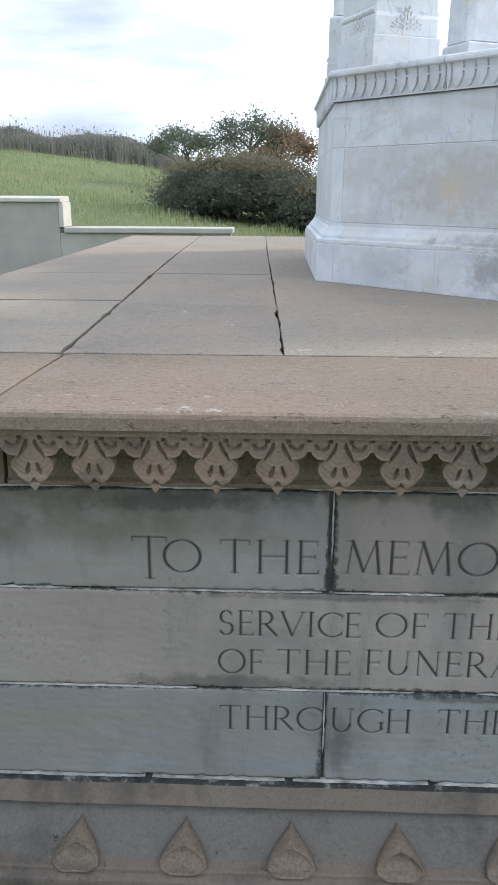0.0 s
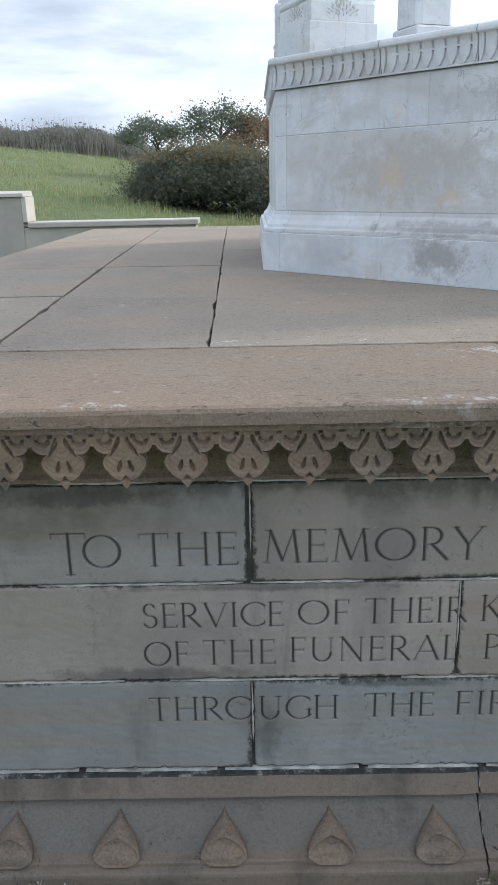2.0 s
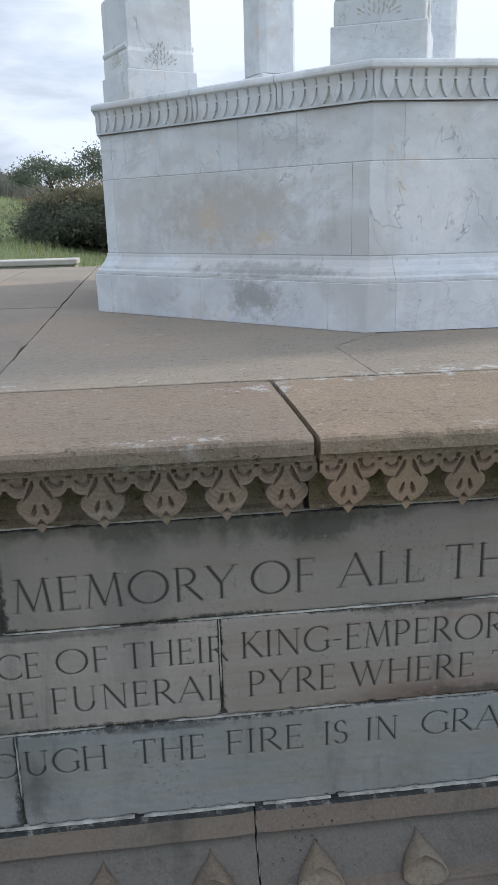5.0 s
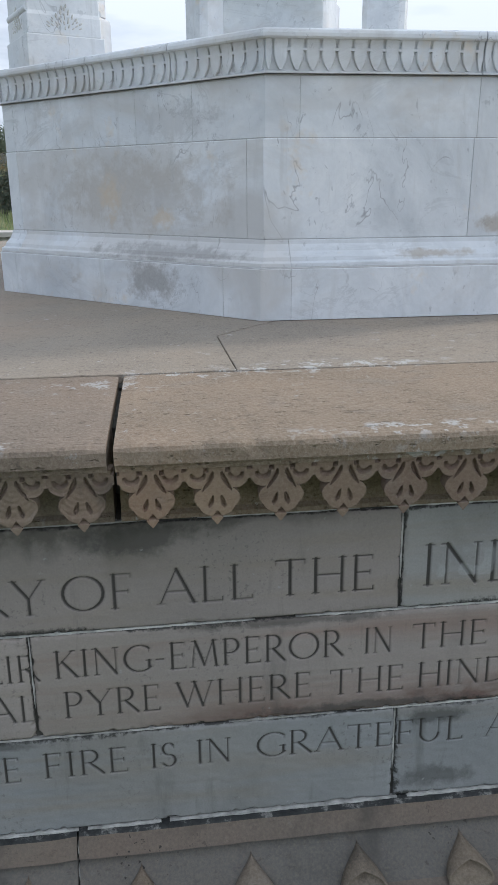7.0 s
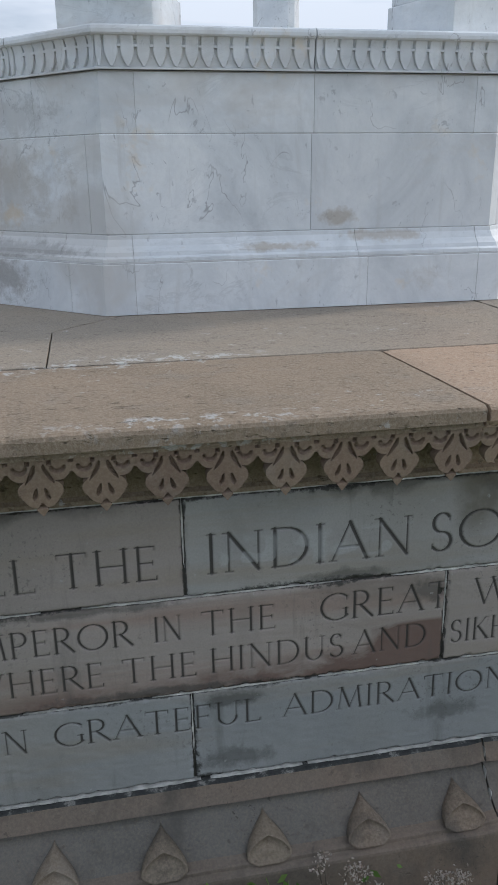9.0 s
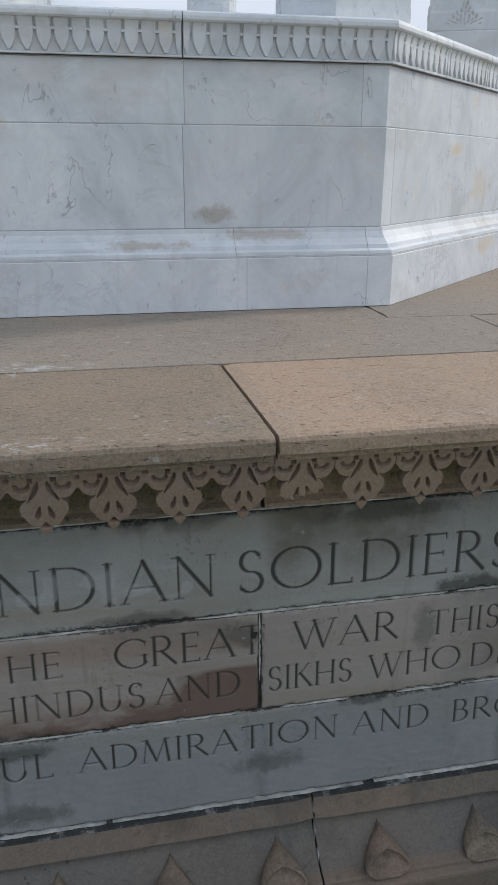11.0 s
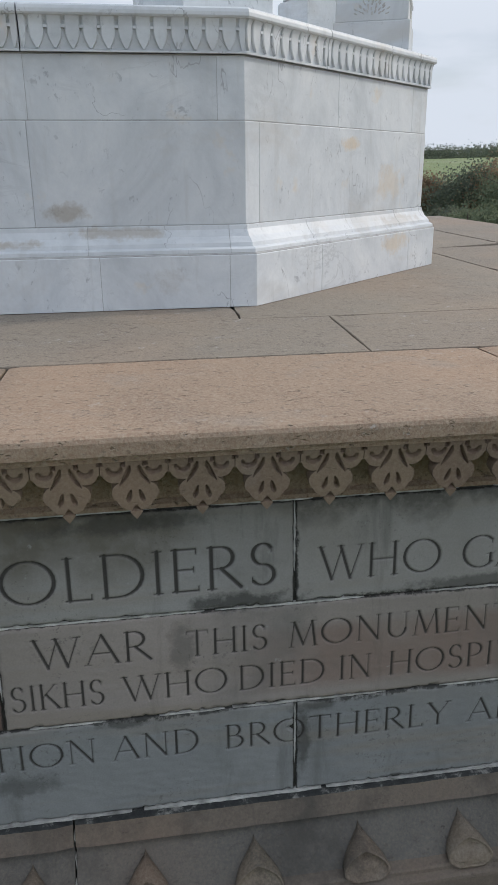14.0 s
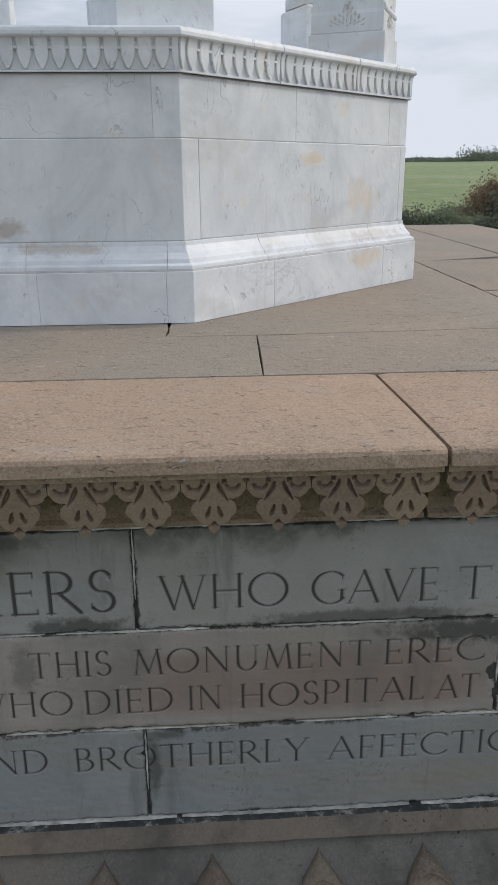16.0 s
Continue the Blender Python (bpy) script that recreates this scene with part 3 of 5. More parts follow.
def strokes_on_wall():
    out = []
    for line in LINES:
        for word, x0, x1, foot, cap in line:
            shapes = [glyph(c) for c in word]
            gap = 0.13
            big = 1.3 if word == "TO" else 1.0
            natural = sum(w for w, _ in shapes) + shapes[0][0] * (big - 1) + (gap if big == 1.0 else -0.12) * (len(word) - 1)
            sx, pen = (x1 - x0) / natural, 0.0
            for i, ((w, segs), ch) in enumerate(zip(shapes, word)):
                tall = big if i == 0 else 1.0
                for a, b, c, d, wt in segs:
                    drop = -0.22 * cap if tall > 1 else 0.0
                    out.append((x0 + (pen + a * tall) * sx, foot + drop + b * cap * tall, x0 + (pen + c * tall) * sx, foot + drop + d * cap * tall, wt * cap))
                pen += w * tall + (gap if tall == 1.0 else -0.12)
    return np.array(out)


def smoothstep(a, b, v):
    s = np.clip((v - a) / (b - a), 0, 1)
    return s * s * (3 - 2 * s)


STROKES = strokes_on_wall()
GRID = 0.0024


def stone_block(x0, x1, z0, z1, seed):
    """One block of the wall: a fine grid with the letters cut into it and worn edges."""
    nx, nz = max(8, int((x1 - x0) / GRID)), max(8, int((z1 - z0) / GRID))
    line = lambda a, b, n: np.concatenate([[a], np.linspace(a + 0.0005, b - 0.0005, n - 2), [b]])
    X, Z = np.meshgrid(line(x0, x1, nx), line(z0, z1, nz), indexing="ij")
    edge = np.minimum(np.minimum(X - x0, x1 - X), np.minimum(Z - z0, z1 - Z))
    chip = np.clip(value_noise(X, Z, 75, seed) - 0.58, 0, 1) * 0.022 * np.clip(1 - edge / 0.009, 0, 1)
    Y = FACE + 0.0025 * np.exp(-(edge / 0.003) ** 2) + chip
    for hx, hz, hr in ((3.150, 0.60, 0.030), (3.158, 0.545, 0.022), (1.772, 0.68, 0.012), (2.38, 0.43, 0.014), (0.425, 0.505, 0.012)):
        Y += 0.018 * smoothstep(1.0, 0.5, np.hypot(X - hx, (Z - hz) * 0.8) / hr + 0.5 * value_noise(X, Z, 90, 31))
    Y += 0.0022 * (value_noise(X, Z, 5, seed + 1) - 0.5) + 0.0009 * (value_noise(X, Z * 2.5, 42, seed + 2) - 0.5)
    cut = np.zeros_like(X)
    near = STROKES[(np.maximum(STROKES[:, 0], STROKES[:, 2]) > x0 - 0.01) & (np.minimum(STROKES[:, 0], STROKES[:, 2]) < x1 + 0.01)
                   & (np.maximum(STROKES[:, 1], STROKES[:, 3]) > z0 - 0.01) & (np.minimum(STROKES[:, 1], STROKES[:, 3]) < z1 + 0.01)]
    dx, dz = (x1 - x0) / (nx - 1), (z1 - z0) / (nz - 1)
    for ax, az, bx, bz, w in near:
        r = w / 2 + 0.001
        i0, i1 = max(0, int((min(ax, bx) - r - x0) / dx) - 2), min(nx, int((max(ax, bx) + r - x0) / dx) + 4)
        j0, j1 = max(0, int((min(az, bz) - r - z0) / dz) - 2), min(nz, int((max(az, bz) + r - z0) / dz) + 4)
        if i0 >= i1 or j0 >= j1:
            continue
        px, pz = X[i0:i1, j0:j1] - ax, Z[i0:i1, j0:j1] - az
        ex, ez = bx - ax, bz - az
        s = np.clip((px * ex + pz * ez) / (ex * ex + ez * ez + 1e-12), 0, 1)
        d = np.hypot(px - s * ex, pz - s * ez)
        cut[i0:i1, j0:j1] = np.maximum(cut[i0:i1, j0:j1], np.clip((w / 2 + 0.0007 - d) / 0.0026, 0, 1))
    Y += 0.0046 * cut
    Y[[0, -1], :] += 0.024
    Y[:, [0, -1]] += 0.024
    idx = np.arange(nx * nz).reshape(nx, nz)
    quads = np.stack([idx[:-1, :-1], idx[1:, :-1], idx[1:, 1:], idx[:-1, 1:]], -1).reshape(-1, 4)
    rag = np.clip(1 - edge / (0.0016 + 0.055 * np.clip(value_noise(X, Z * 0.6, 6, seed + 3) - 0.60, 0, 1) + 0.006 * value_noise(X, Z, 40, seed + 4) ** 2), 0, 1)
    crust = np.clip((value_noise(X, Z, 38, 77) - 0.50) * 5, 0, 1) * smoothstep(0.05, 0.02, np.abs(Z - 0.83)) * smoothstep(0.24, 0.20, np.abs(X - 1.475))
    rust = (Z > 0.497) * (1.5 * smoothstep(0.625, 0.595, Z) * smoothstep(1.56, 1.68, X) * smoothstep(1.785, 1.775, X) + smoothstep(0.60, 0.51, Z) * smoothstep(1.16, 1.34, X) * smoothstep(1.79, 1.70, X) + 0.75 * smoothstep(0.575, 0.505, Z) * smoothstep(0.50, 0.9, X) * smoothstep(1.3, 1.2, X))
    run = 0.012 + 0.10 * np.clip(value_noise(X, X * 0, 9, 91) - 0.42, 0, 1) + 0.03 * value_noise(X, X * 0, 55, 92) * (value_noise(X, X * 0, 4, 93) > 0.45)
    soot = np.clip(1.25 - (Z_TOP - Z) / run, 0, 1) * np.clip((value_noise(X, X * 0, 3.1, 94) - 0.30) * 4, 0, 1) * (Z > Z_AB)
    moss = smoothstep(0.80, 0.95, Z + 0.06 * value_noise(X, Z, 12, 95)) * (smoothstep(1.75, 1.85, X) * smoothstep(2.35, 2.0, X) + smoothstep(-0.02, -0.35, X) + 0.6 * smoothstep(0.55, 0.6, X) * smoothstep(0.8, 0.62, X))
    tinge = smoothstep(2.15, 2.5, X) * smoothstep(3.2, 3.0, X) * smoothstep(0.10, 0.05, np.abs(Z - 0.605))
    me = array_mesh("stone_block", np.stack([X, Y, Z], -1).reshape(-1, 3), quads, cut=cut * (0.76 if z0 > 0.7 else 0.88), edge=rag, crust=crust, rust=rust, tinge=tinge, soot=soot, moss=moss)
    me.shade_smooth()
    return me


front_wall = part("front_wall", box(X_LEFT + 0.03, X_RIGHT - 0.03, FACE + 0.010, FACE + 0.55, 0.245, 0.97), GRIME)
front_wall.matrix_world = LEAN_BACK
tagged(front_wall, "weathered granite wall of inscribed blocks with dark mossy joints", "wall", kind="structure")
COURSES = [
    (Z_AB, Z_TOP, [X_LEFT, -0.026, 1.180, 2.386, 3.592, X_RIGHT]),
    (Z_BC, Z_AB, [X_LEFT, -0.930, 0.421, 1.782, 3.155, 4.4, X_RIGHT]),
    (Z_CD, Z_BC, [X_LEFT, -0.030, 1.183, 2.389, 3.592, X_RIGHT]),
]
seed = 10
for row, (z0, z1, xs) in enumerate(COURSES):
    for k, (a, b) in enumerate(zip(xs, xs[1:])):
        seed += 7
        if b < -1.2 or a > 3.5:
            blk = box(a + 0.003, b - 0.003, FACE, FACE + 0.03, z0 + 0.003, z1 - 0.003, 0.004)
            part("stone_block", blk, GRANITE, front_wall)
            continue
        red = row == 1 and k == 2
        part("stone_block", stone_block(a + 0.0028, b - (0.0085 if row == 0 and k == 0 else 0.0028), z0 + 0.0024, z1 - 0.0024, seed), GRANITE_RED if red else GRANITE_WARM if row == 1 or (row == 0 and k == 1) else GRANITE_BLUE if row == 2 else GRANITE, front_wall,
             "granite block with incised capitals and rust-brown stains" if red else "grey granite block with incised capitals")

# pale lime mortar left in stretches of the joints
rng = random.Random(5)


def mortar_strip(x0, x1, z0, z1, y):
    bm = bmesh.new()
    long_x = x1 - x0 > z1 - z0
    n = max(6, int(max(x1 - x0, z1 - z0) / 0.012))
    lo, hi = [], []
    for i in range(n + 1):
        s = i / n
        fat = min(1.0, 8 * s, 8 * (1 - s)) * rng.uniform(0.45, 1.0) + 0.05
        w, c = ((z1 - z0) if long_x else (x1 - x0)) / 2 * fat, rng.uniform(-0.0006, 0.0006)
        yy = y + rng.uniform(-0.0006, 0.0006)
        if long_x:
            x, z = x0 + (x1 - x0) * s, (z0 + z1) / 2 + c
            lo.append(bm.verts.new((x, yy, z - w)))
            hi.append(bm.verts.new((x, yy, z + w)))
        else:
            x, z = (x0 + x1) / 2 + c, z0 + (z1 - z0) * s
            lo.append(bm.verts.new((x - w, yy, z)))
            hi.append(bm.verts.new((x + w, yy, z)))
    for i in range(n):
        bm.faces.new((lo[i], lo[i + 1], hi[i + 1], hi[i]))
    rear = bmesh.ops.extrude_face_region(bm, geom=list(bm.faces))
    bmesh.ops.translate(bm, verts=[v for v in rear["geom"] if isinstance(v, bmesh.types.BMVert)], vec=(0, 0.014, 0))
    bmesh.ops.recalc_face_normals(bm, faces=bm.faces)
    return bm


for z, half in ((Z_AB, 0.0024), (Z_BC, 0.0022), (Z_CD, 0.0023), (Z_TOP + 0.002, 0.0022)):
    x = X_LEFT
    while x < 3.5:
        run = rng.uniform(0.12, 0.6)
        part("mortar", mortar_strip(x, min(3.6, x + run), z - half, z + half, FACE + (0.001 if z != Z_CD else -0.004)), MORTAR, front_wall)
        x += run + rng.uniform(0.01, 0.16 if z != Z_CD else 0.03)
for z0, z1, xs in COURSES:
    for x in xs[1:-1]:
        if -0.2 < x < 3.4:
            part("mortar", mortar_strip(x - 0.0022, x + 0.0022, z0 + 0.07, z1, FACE + 0.006), MORTAR, front_wall)

# ---- coping with its carved fringe ----
COP_FRONT, COP_TOP, COP_REAR = 1.402, 1.158, 2.012
COP_JOINTS = [X_LEFT - 0.13, -0.700, 0.612, 1.787, 2.972, 4.15, X_RIGHT + 0.13]


def coping_stone(x0, x1, seed):
    r = random.Random(seed)
    prof = [(COP_REAR, 1.08), (COP_REAR, COP_TOP), (1.70, COP_TOP + 0.001), (COP_FRONT + 0.012, COP_TOP), (COP_FRONT + 0.004, COP_TOP - 0.004), (COP_FRONT, COP_TOP - 0.012),
            (COP_FRONT, 1.1225), (COP_FRONT + 0.018, 1.1215), (COP_FRONT + 0.018, 1.106), (1.490, 1.104), (1.522, 1.092), (1.535, 1.05), (1.535, 0.988), (1.527, 0.980), (1.526, 0.9715), (1.62, 0.9705)]
    n = max(4, int((x1 - x0) / 0.03))
    loops = []
    for i in range(n + 1):
        x = x0 + (x1 - x0) * i / n
        end = 0.004 if i in (0, n) else 0.0
        wob = r.uniform(-0.0011, 0.0011) + (r.uniform(0.002, 0.006) if r.random() < 0.07 else 0)
        loop = []
        for k, (y, z) in enumerate(prof):
            dy = wob if k in (3, 4, 5) else 0
            dz = -0.6 * abs(wob) if k in (3, 4) else 0
            if k in (3, 4, 5, 6):
                dy += end
            if k in (1, 2, 3, 4):
                dz -= end * 0.7
            loop.append((x, y + dy, z + dz))
        loops.append(loop)
    return loft(loops)


def fringe(u, v):
    """Outline of a pendant of the fringe in units of its pitch: v runs down from 0."""
    au = np.abs(u)
    disc = lambda cx, cy, rx, ry: 1 - np.sqrt(((au - cx) / rx) ** 2 + ((v - cy) / ry) ** 2)
    body = np.maximum(disc(0.130, -0.485, 0.222, 0.168), disc(0.0, -0.57, 0.285, 0.192))
    tip = (0.098 - au - np.abs(v + 0.785) * 0.85) * 4
    scroll = disc(0.290, -0.155, 0.190, 0.178)
    band = np.minimum((v + 0.10) * 8, 1)
    bridge = np.minimum((v + 0.205) * 8, (0.6 - np.abs(au - 0.5) * 4))
    stem = np.minimum((0.052 + 0.16 * np.clip(-v - 0.1, 0, 1) - au) * 5, np.minimum((v + 0.5) * 5, 0.5))
    web = np.minimum((0.235 - au) * 5, np.minimum((v + 0.42) * 5, 0.5))
    return np.maximum.reduce([body, tip, scroll, band, bridge, stem, web])


def hollows(u, v):
    """The sunk parts of a pendant, positive inside, in units of its pitch."""
    au = np.abs(u)
    t = np.clip((-v - 0.085) / 0.285, 0, 1)
    slit = 0.033 * np.sin(np.pi * t ** 0.85) ** 0.8 - np.abs(au - 0.072 - 0.150 * t ** 1.6)
    slit = np.minimum(slit, np.minimum(-v - 0.085, v + 0.37))
    t = np.clip((-v - 0.455) / 0.175, 0, 1)
    eye = 0.042 * t ** 0.55 * (1 - t ** 7) - np.abs(au - 0.066 - 0.050 * t)
    eye = np.minimum(eye, np.minimum(-v - 0.455, v + 0.63))
    ring = lambda cy, rx, ry: 1 - np.sqrt(((au - 0.292) / rx) ** 2 + ((v - cy) / ry) ** 2)
    curl = np.minimum(np.minimum(ring(-0.135, 0.112, 0.088), -ring(-0.098, 0.085, 0.062)) * 0.07, -v - 0.115)
    slot = np.minimum(0.030 - np.abs(au - 0.165), 0.040 - np.abs(v + 0.050))
    gap = np.minimum(0.032 - np.abs(au - 0.5), v + 0.062)
    wedge = np.minimum((0.026 - au) - (v + 0.715) * 0.8, v + 0.765)
    return np.maximum.reduce([slit, eye, curl, slot, gap, wedge])


PITCH = 0.1168


def pendant(name, modelled, broken=False):
    """A pendant carved in relief: crisp and flat, or modelled with a raised rim and ribs."""
    def inside(x, z):
        f = fringe(x / PITCH, z / PITCH * 0.88)
        return np.minimum(f, (z + 0.078 - 0.25 * x + 0.004 * np.sin(x * 300)) * 40) if broken else f

    bm = plate(inside, -PITCH / 2, PITCH / 2, -0.122, 0.001, 76, 80, 0.0, 0.026)
    front = [v for v in bm.verts if v.co.y < 0.001]
    u, w = np.array([v.co.x for v in front]) / PITCH, np.array([v.co.z for v in front]) / PITCH * 0.88
    y = 0.0115 * smoothstep(-0.012, 0.012, hollows(u, w))
    if modelled:
        rim = smoothstep(0.06, 0.22, fringe(u, w))
        ribs = 0.5 + 0.5 * np.cos(np.hypot(np.abs(u) - 0.02, w + 0.25) * 75)
        y = y * 0.9 + 0.0028 * rim * (0.75 + 0.25 * ribs) * smoothstep(-0.70, -0.62, w)
    for v, d in zip(front, y):
        v.co.y += float(d)
    me = mesh_of(bm, name)
    me.materials.append(CARVED_DARK if modelled else CARVED)
    return me


PENDANT, FLAT_PENDANT, BROKEN = pendant("pendant", True), pendant("flat_pendant", False), pendant("broken_pendant", False, True)
coping = part("coping", box(X_LEFT - 0.1, X_RIGHT + 0.1, 1.63, COP_REAR - 0.02, 0.99, 1.13), GRIME)
coping.matrix_world = LEAN_BACK
tagged(coping, "worn warm sandstone coping with carved leaf fringe", "coping", kind="structure")
STARTS = {1: -0.6105, 2: 0.6795, 3: 1.840, 4: 3.035}
for k, (a, b) in enumerate(zip(COP_JOINTS, COP_JOINTS[1:])):
    stone = part("coping_stone", coping_stone(a + (0.007 if k == 2 else 0.004), b - (0.006 if k == 1 else 0.004), 40 + k), COPING_SUNLIT_RUST if k >= 3 else COPING_SUNLIT_GOLD if k == 2 else COPING, coping)
    first = STARTS.get(k, a + 0.07)
    count = int((b - 0.035 - first) / PITCH) + 1
    step = PITCH if k != 3 else 0.1182
    for i in range(count):
        x = first + i * step
        if x > b - 0.04:
            break
        chipped = k == 3 and i in (0,)
        p = part("pendant", BROKEN if chipped else PENDANT if k <= 1 else FLAT_PENDANT, None, stone)
        p.location = (x, 1.424, 1.107)
        p.rotation_euler = (radians(8), 0, 0)

# ---- moulded base with its row of petals ----
wall_base = part("wall_base", box(X_LEFT, X_RIGHT, FACE + 0.034, FACE + 0.5, -0.4, 0.24), GRIME)
wall_base.matrix_world = LEAN_BACK
tagged(wall_base, "brown moulded sandstone base with a row of carved petals", "wall base", kind="structure")


def base_stone(x0, x1, seed):
    r = random.Random(seed)
    prof = [(1.60, 0.2595), (1.524, 0.2595), (1.5165, 0.2585), (1.513, 0.2555), (1.511, 0.2515), (1.509, 0.247), (1.4945, 0.219), (1.4925, 0.2145), (1.496, 0.2115), (1.511, 0.210), (1.512, 0.202),
            (1.503, 0.193), (1.482, 0.170), (1.453, 0.139), (1.432, 0.124), (1.412, 0.1175), (1.4085, 0.114), (1.4075, 0.106), (1.396, 0.1025), (1.3915, 0.099), (1.390, 0.093), (1.388, -0.45), (1.60, -0.45)]
    n = max(3, int((x1 - x0) / 0.04))
    loops = []
    for i in range(n + 1):
        x = x0 + (x1 - x0) * i / n
        w = r.uniform(-0.0012, 0.0012)
        e = 0.004 if i in (0, n) else 0
        loops.append([(x, y + (w + e if 2 <= k <= 20 else 0), z) for k, (y, z) in enumerate(prof)])
    bm = loft(loops)
    for f in bm.faces:
        c = f.calc_center_median()
        if c.z > 0.2562 and len(f.verts) == 4:
            f.material_index = 1
        elif c.z > 0.212 or (c.z < 0.128 and c.y < 1.43):
            f.material_index = 2
        elif c.z > 0.200 and c.y > 1.49:
            # undercut below the fascia: its shadow painted black along with the grime
            f.material_index = 1
    return bm


for k, (a, b) in enumerate(zip([X_LEFT, -0.93, 0.484, 1.900, 3.32, X_RIGHT], [-0.93, 0.484, 1.900, 3.32, X_RIGHT])):
    stone = part("base_stone", base_stone(a + 0.0022, b - 0.0022, 70 + k), BASESTONE, wall_base)
    for mt in (ALGAE_SHADE, FASCIA):
        stone.data.materials.append(mt)
for x in (0.484, 1.900):
    for foot, head, y in ((0.222, 0.246, 1.503), (0.160, 0.196, 1.491), (0.124, 0.158, 1.4575), (0.02, 0.092, 1.3895)):
        part("mortar", mortar_strip(x - 0.0006, x + 0.0018, foot, head, y), MORTAR, wall_base)


def petal(hollow):
    """A bud-like petal: a drop-shaped ridge growing out of the sloping base to an arched end with a rim."""
    def arch(h, top, foot, y, out):
        side = []
        for k in range(15):
            q = k / 14
            side.append((h * (1 - (1 - q) ** 3.0) * (1 - 0.48 * max(0.0, (q - 0.62) / 0.38) ** 2), y - out * q, top - (top - foot) * q))
        return side + [(-x, yy, z) for x, yy, z in side[::-1][:-1]]

    loops = []
    for k in range(11):
        q = k / 10
        loops.append(arch(0.001 + 0.054 * math.sin(q * math.pi / 2) ** 0.8, 0.187 - 0.017 * q ** 1.4, 0.110, 1.497 - 0.070 * q, 0.026 * q))
    face, deep, mz = loops[-1], (0.012 if hollow else 0.001), 0.141
    for shrink, y in ((0.985, -0.001), (0.90, -0.001), (0.88, 0.001), (0.80, 0.001 + deep * 0.6), (0.45, deep), (0.1, deep * 0.85)):
        loops.append([(x * shrink, yy + y, mz + (z - mz) * shrink) for x, yy, z in face])
    return loft(loops)


PETALS = [mesh_of(petal(h), "petal") for h in (False, True)]
for me in PETALS:
    me.materials.append(PETALSTONE)
    me.shade_smooth()
for k in range(-2, 21):
    x = -0.577 + 0.2387 * k
    p = part("petal", PETALS[1 if 0.8 < x < 2.2 or k % 5 == 3 else 0], None, wall_base)
    p.location = (x, 0, 0)

# ---- platform ----
TOP = 1.094
CX, CY = 1.785, 4.526
platform = part("platform", box(-1.36, 4.94, 2.0, 7.52, -0.4, TOP - 0.022), GRIME)
tagged(platform, "raised square platform paved with large worn sandstone slabs", "platform", kind="structure")


def paving_slab(corners, lift, r, gap):
    c = sum((Vector((*p, 0)) for p in corners), Vector()) / len(corners)
    ring = []
    for p, q in zip(corners, corners[1:] + corners[:1]):
        p, q = Vector((*p, 0)), Vector((*q, 0))
        n = max(2, int((q - p).length / 0.07))
        side = Vector((-(q - p).y, (q - p).x, 0)).normalized()
        side = side if side.dot(c - p) > 0 else -side
        for k in range(n):
            bite = gap + r.uniform(0, 0.0022) + (r.uniform(0.003, 0.009) if r.random() < 0.08 else 0)
            at = p.lerp(q, k / n) + side * bite
            if k == 0:
                at = p + (c - p).normalized() * gap * 1.6
            ring.append(at)
    bm = loft([[(p.x, p.y, TOP - 0.12) for p in ring], [(p.x, p.y, TOP + lift - 0.002) for p in ring], [(p.x + 0.0, p.y, TOP + lift) for p in [q + (c - q).normalized() * 0.0018 for q in ring]]])
    return bm


rl = random.Random(11)
Y0 = 2.0515
SLABS = [
    [(-1.53, Y0), (-0.703, Y0), (-0.735, 3.05), (-1.53, 3.05)], [(-1.53, 3.05), (-0.735, 3.05), (-0.775, 4.08), (-1.53, 4.08)],
    [(-1.53, 4.08), (-0.775, 4.08), (-0.83, 5.9), (-1.53, 5.9)], [(-1.53, 5.9), (-0.83, 5.9), (-0.865, 7.58), (-1.53, 7.58)],
    [(-0.703, Y0), (-0.128, Y0), (-0.147, 2.93), (-0.735, 3.0)], [(-0.735, 3.0), (-0.147, 2.93), (-0.176, 4.05), (-0.775, 4.08)],
    [(-0.775, 4.08), (-0.176, 4.05), (-0.215, 5.6), (-0.82, 5.6)], [(-0.82, 5.6), (-0.215, 5.6), (-0.255, 7.58), (-0.865, 7.58)],
    [(-0.128, Y0), (0.898, Y0), (0.889, 2.53), (1.165, 2.85), (0.1, 3.9), (-0.17, 3.9)],
    [(-0.17, 3.9), (0.1, 3.9), (0.1, 5.0), (-0.20, 5.0)], [(-0.20, 5.0), (0.1, 5.0), (1.1, 6.4), (1.1, 7.58), (-0.255, 7.58)],
    [(0.898, Y0), (2.686, Y0), (2.705, 2.55), (2.42, 2.56), (2.43, 2.85), (1.165, 2.85), (0.889, 2.53)],
    [(2.42, 2.55), (2.705, 2.55), (3.72, 2.60), (3.74, 4.53), (3.3, 4.53), (3.3, 3.7), (2.43, 2.85)],
    [(2.686, Y0), (3.78, Y0), (3.72, 2.60), (2.705, 2.55)], [(3.78, Y0), (5.11, Y0), (5.11, 3.4), (3.73, 3.4)],
    [(3.73, 3.4), (5.11, 3.4), (5.11, 4.75), (3.74, 4.53)], [(3.3, 4.53), (3.74, 4.53), (4.36, 4.78), (4.40, 7.1), (2.5, 7.1), (2.5, 6.3), (3.3, 5.6)],
    [(4.36, 4.78), (5.11, 4.75), (5.11, 7.58), (4.40, 7.58)], [(1.1, 6.4), (2.5, 6.3), (2.5, 7.1), (4.40, 7.1), (4.40, 7.58), (1.1, 7.58)],
]
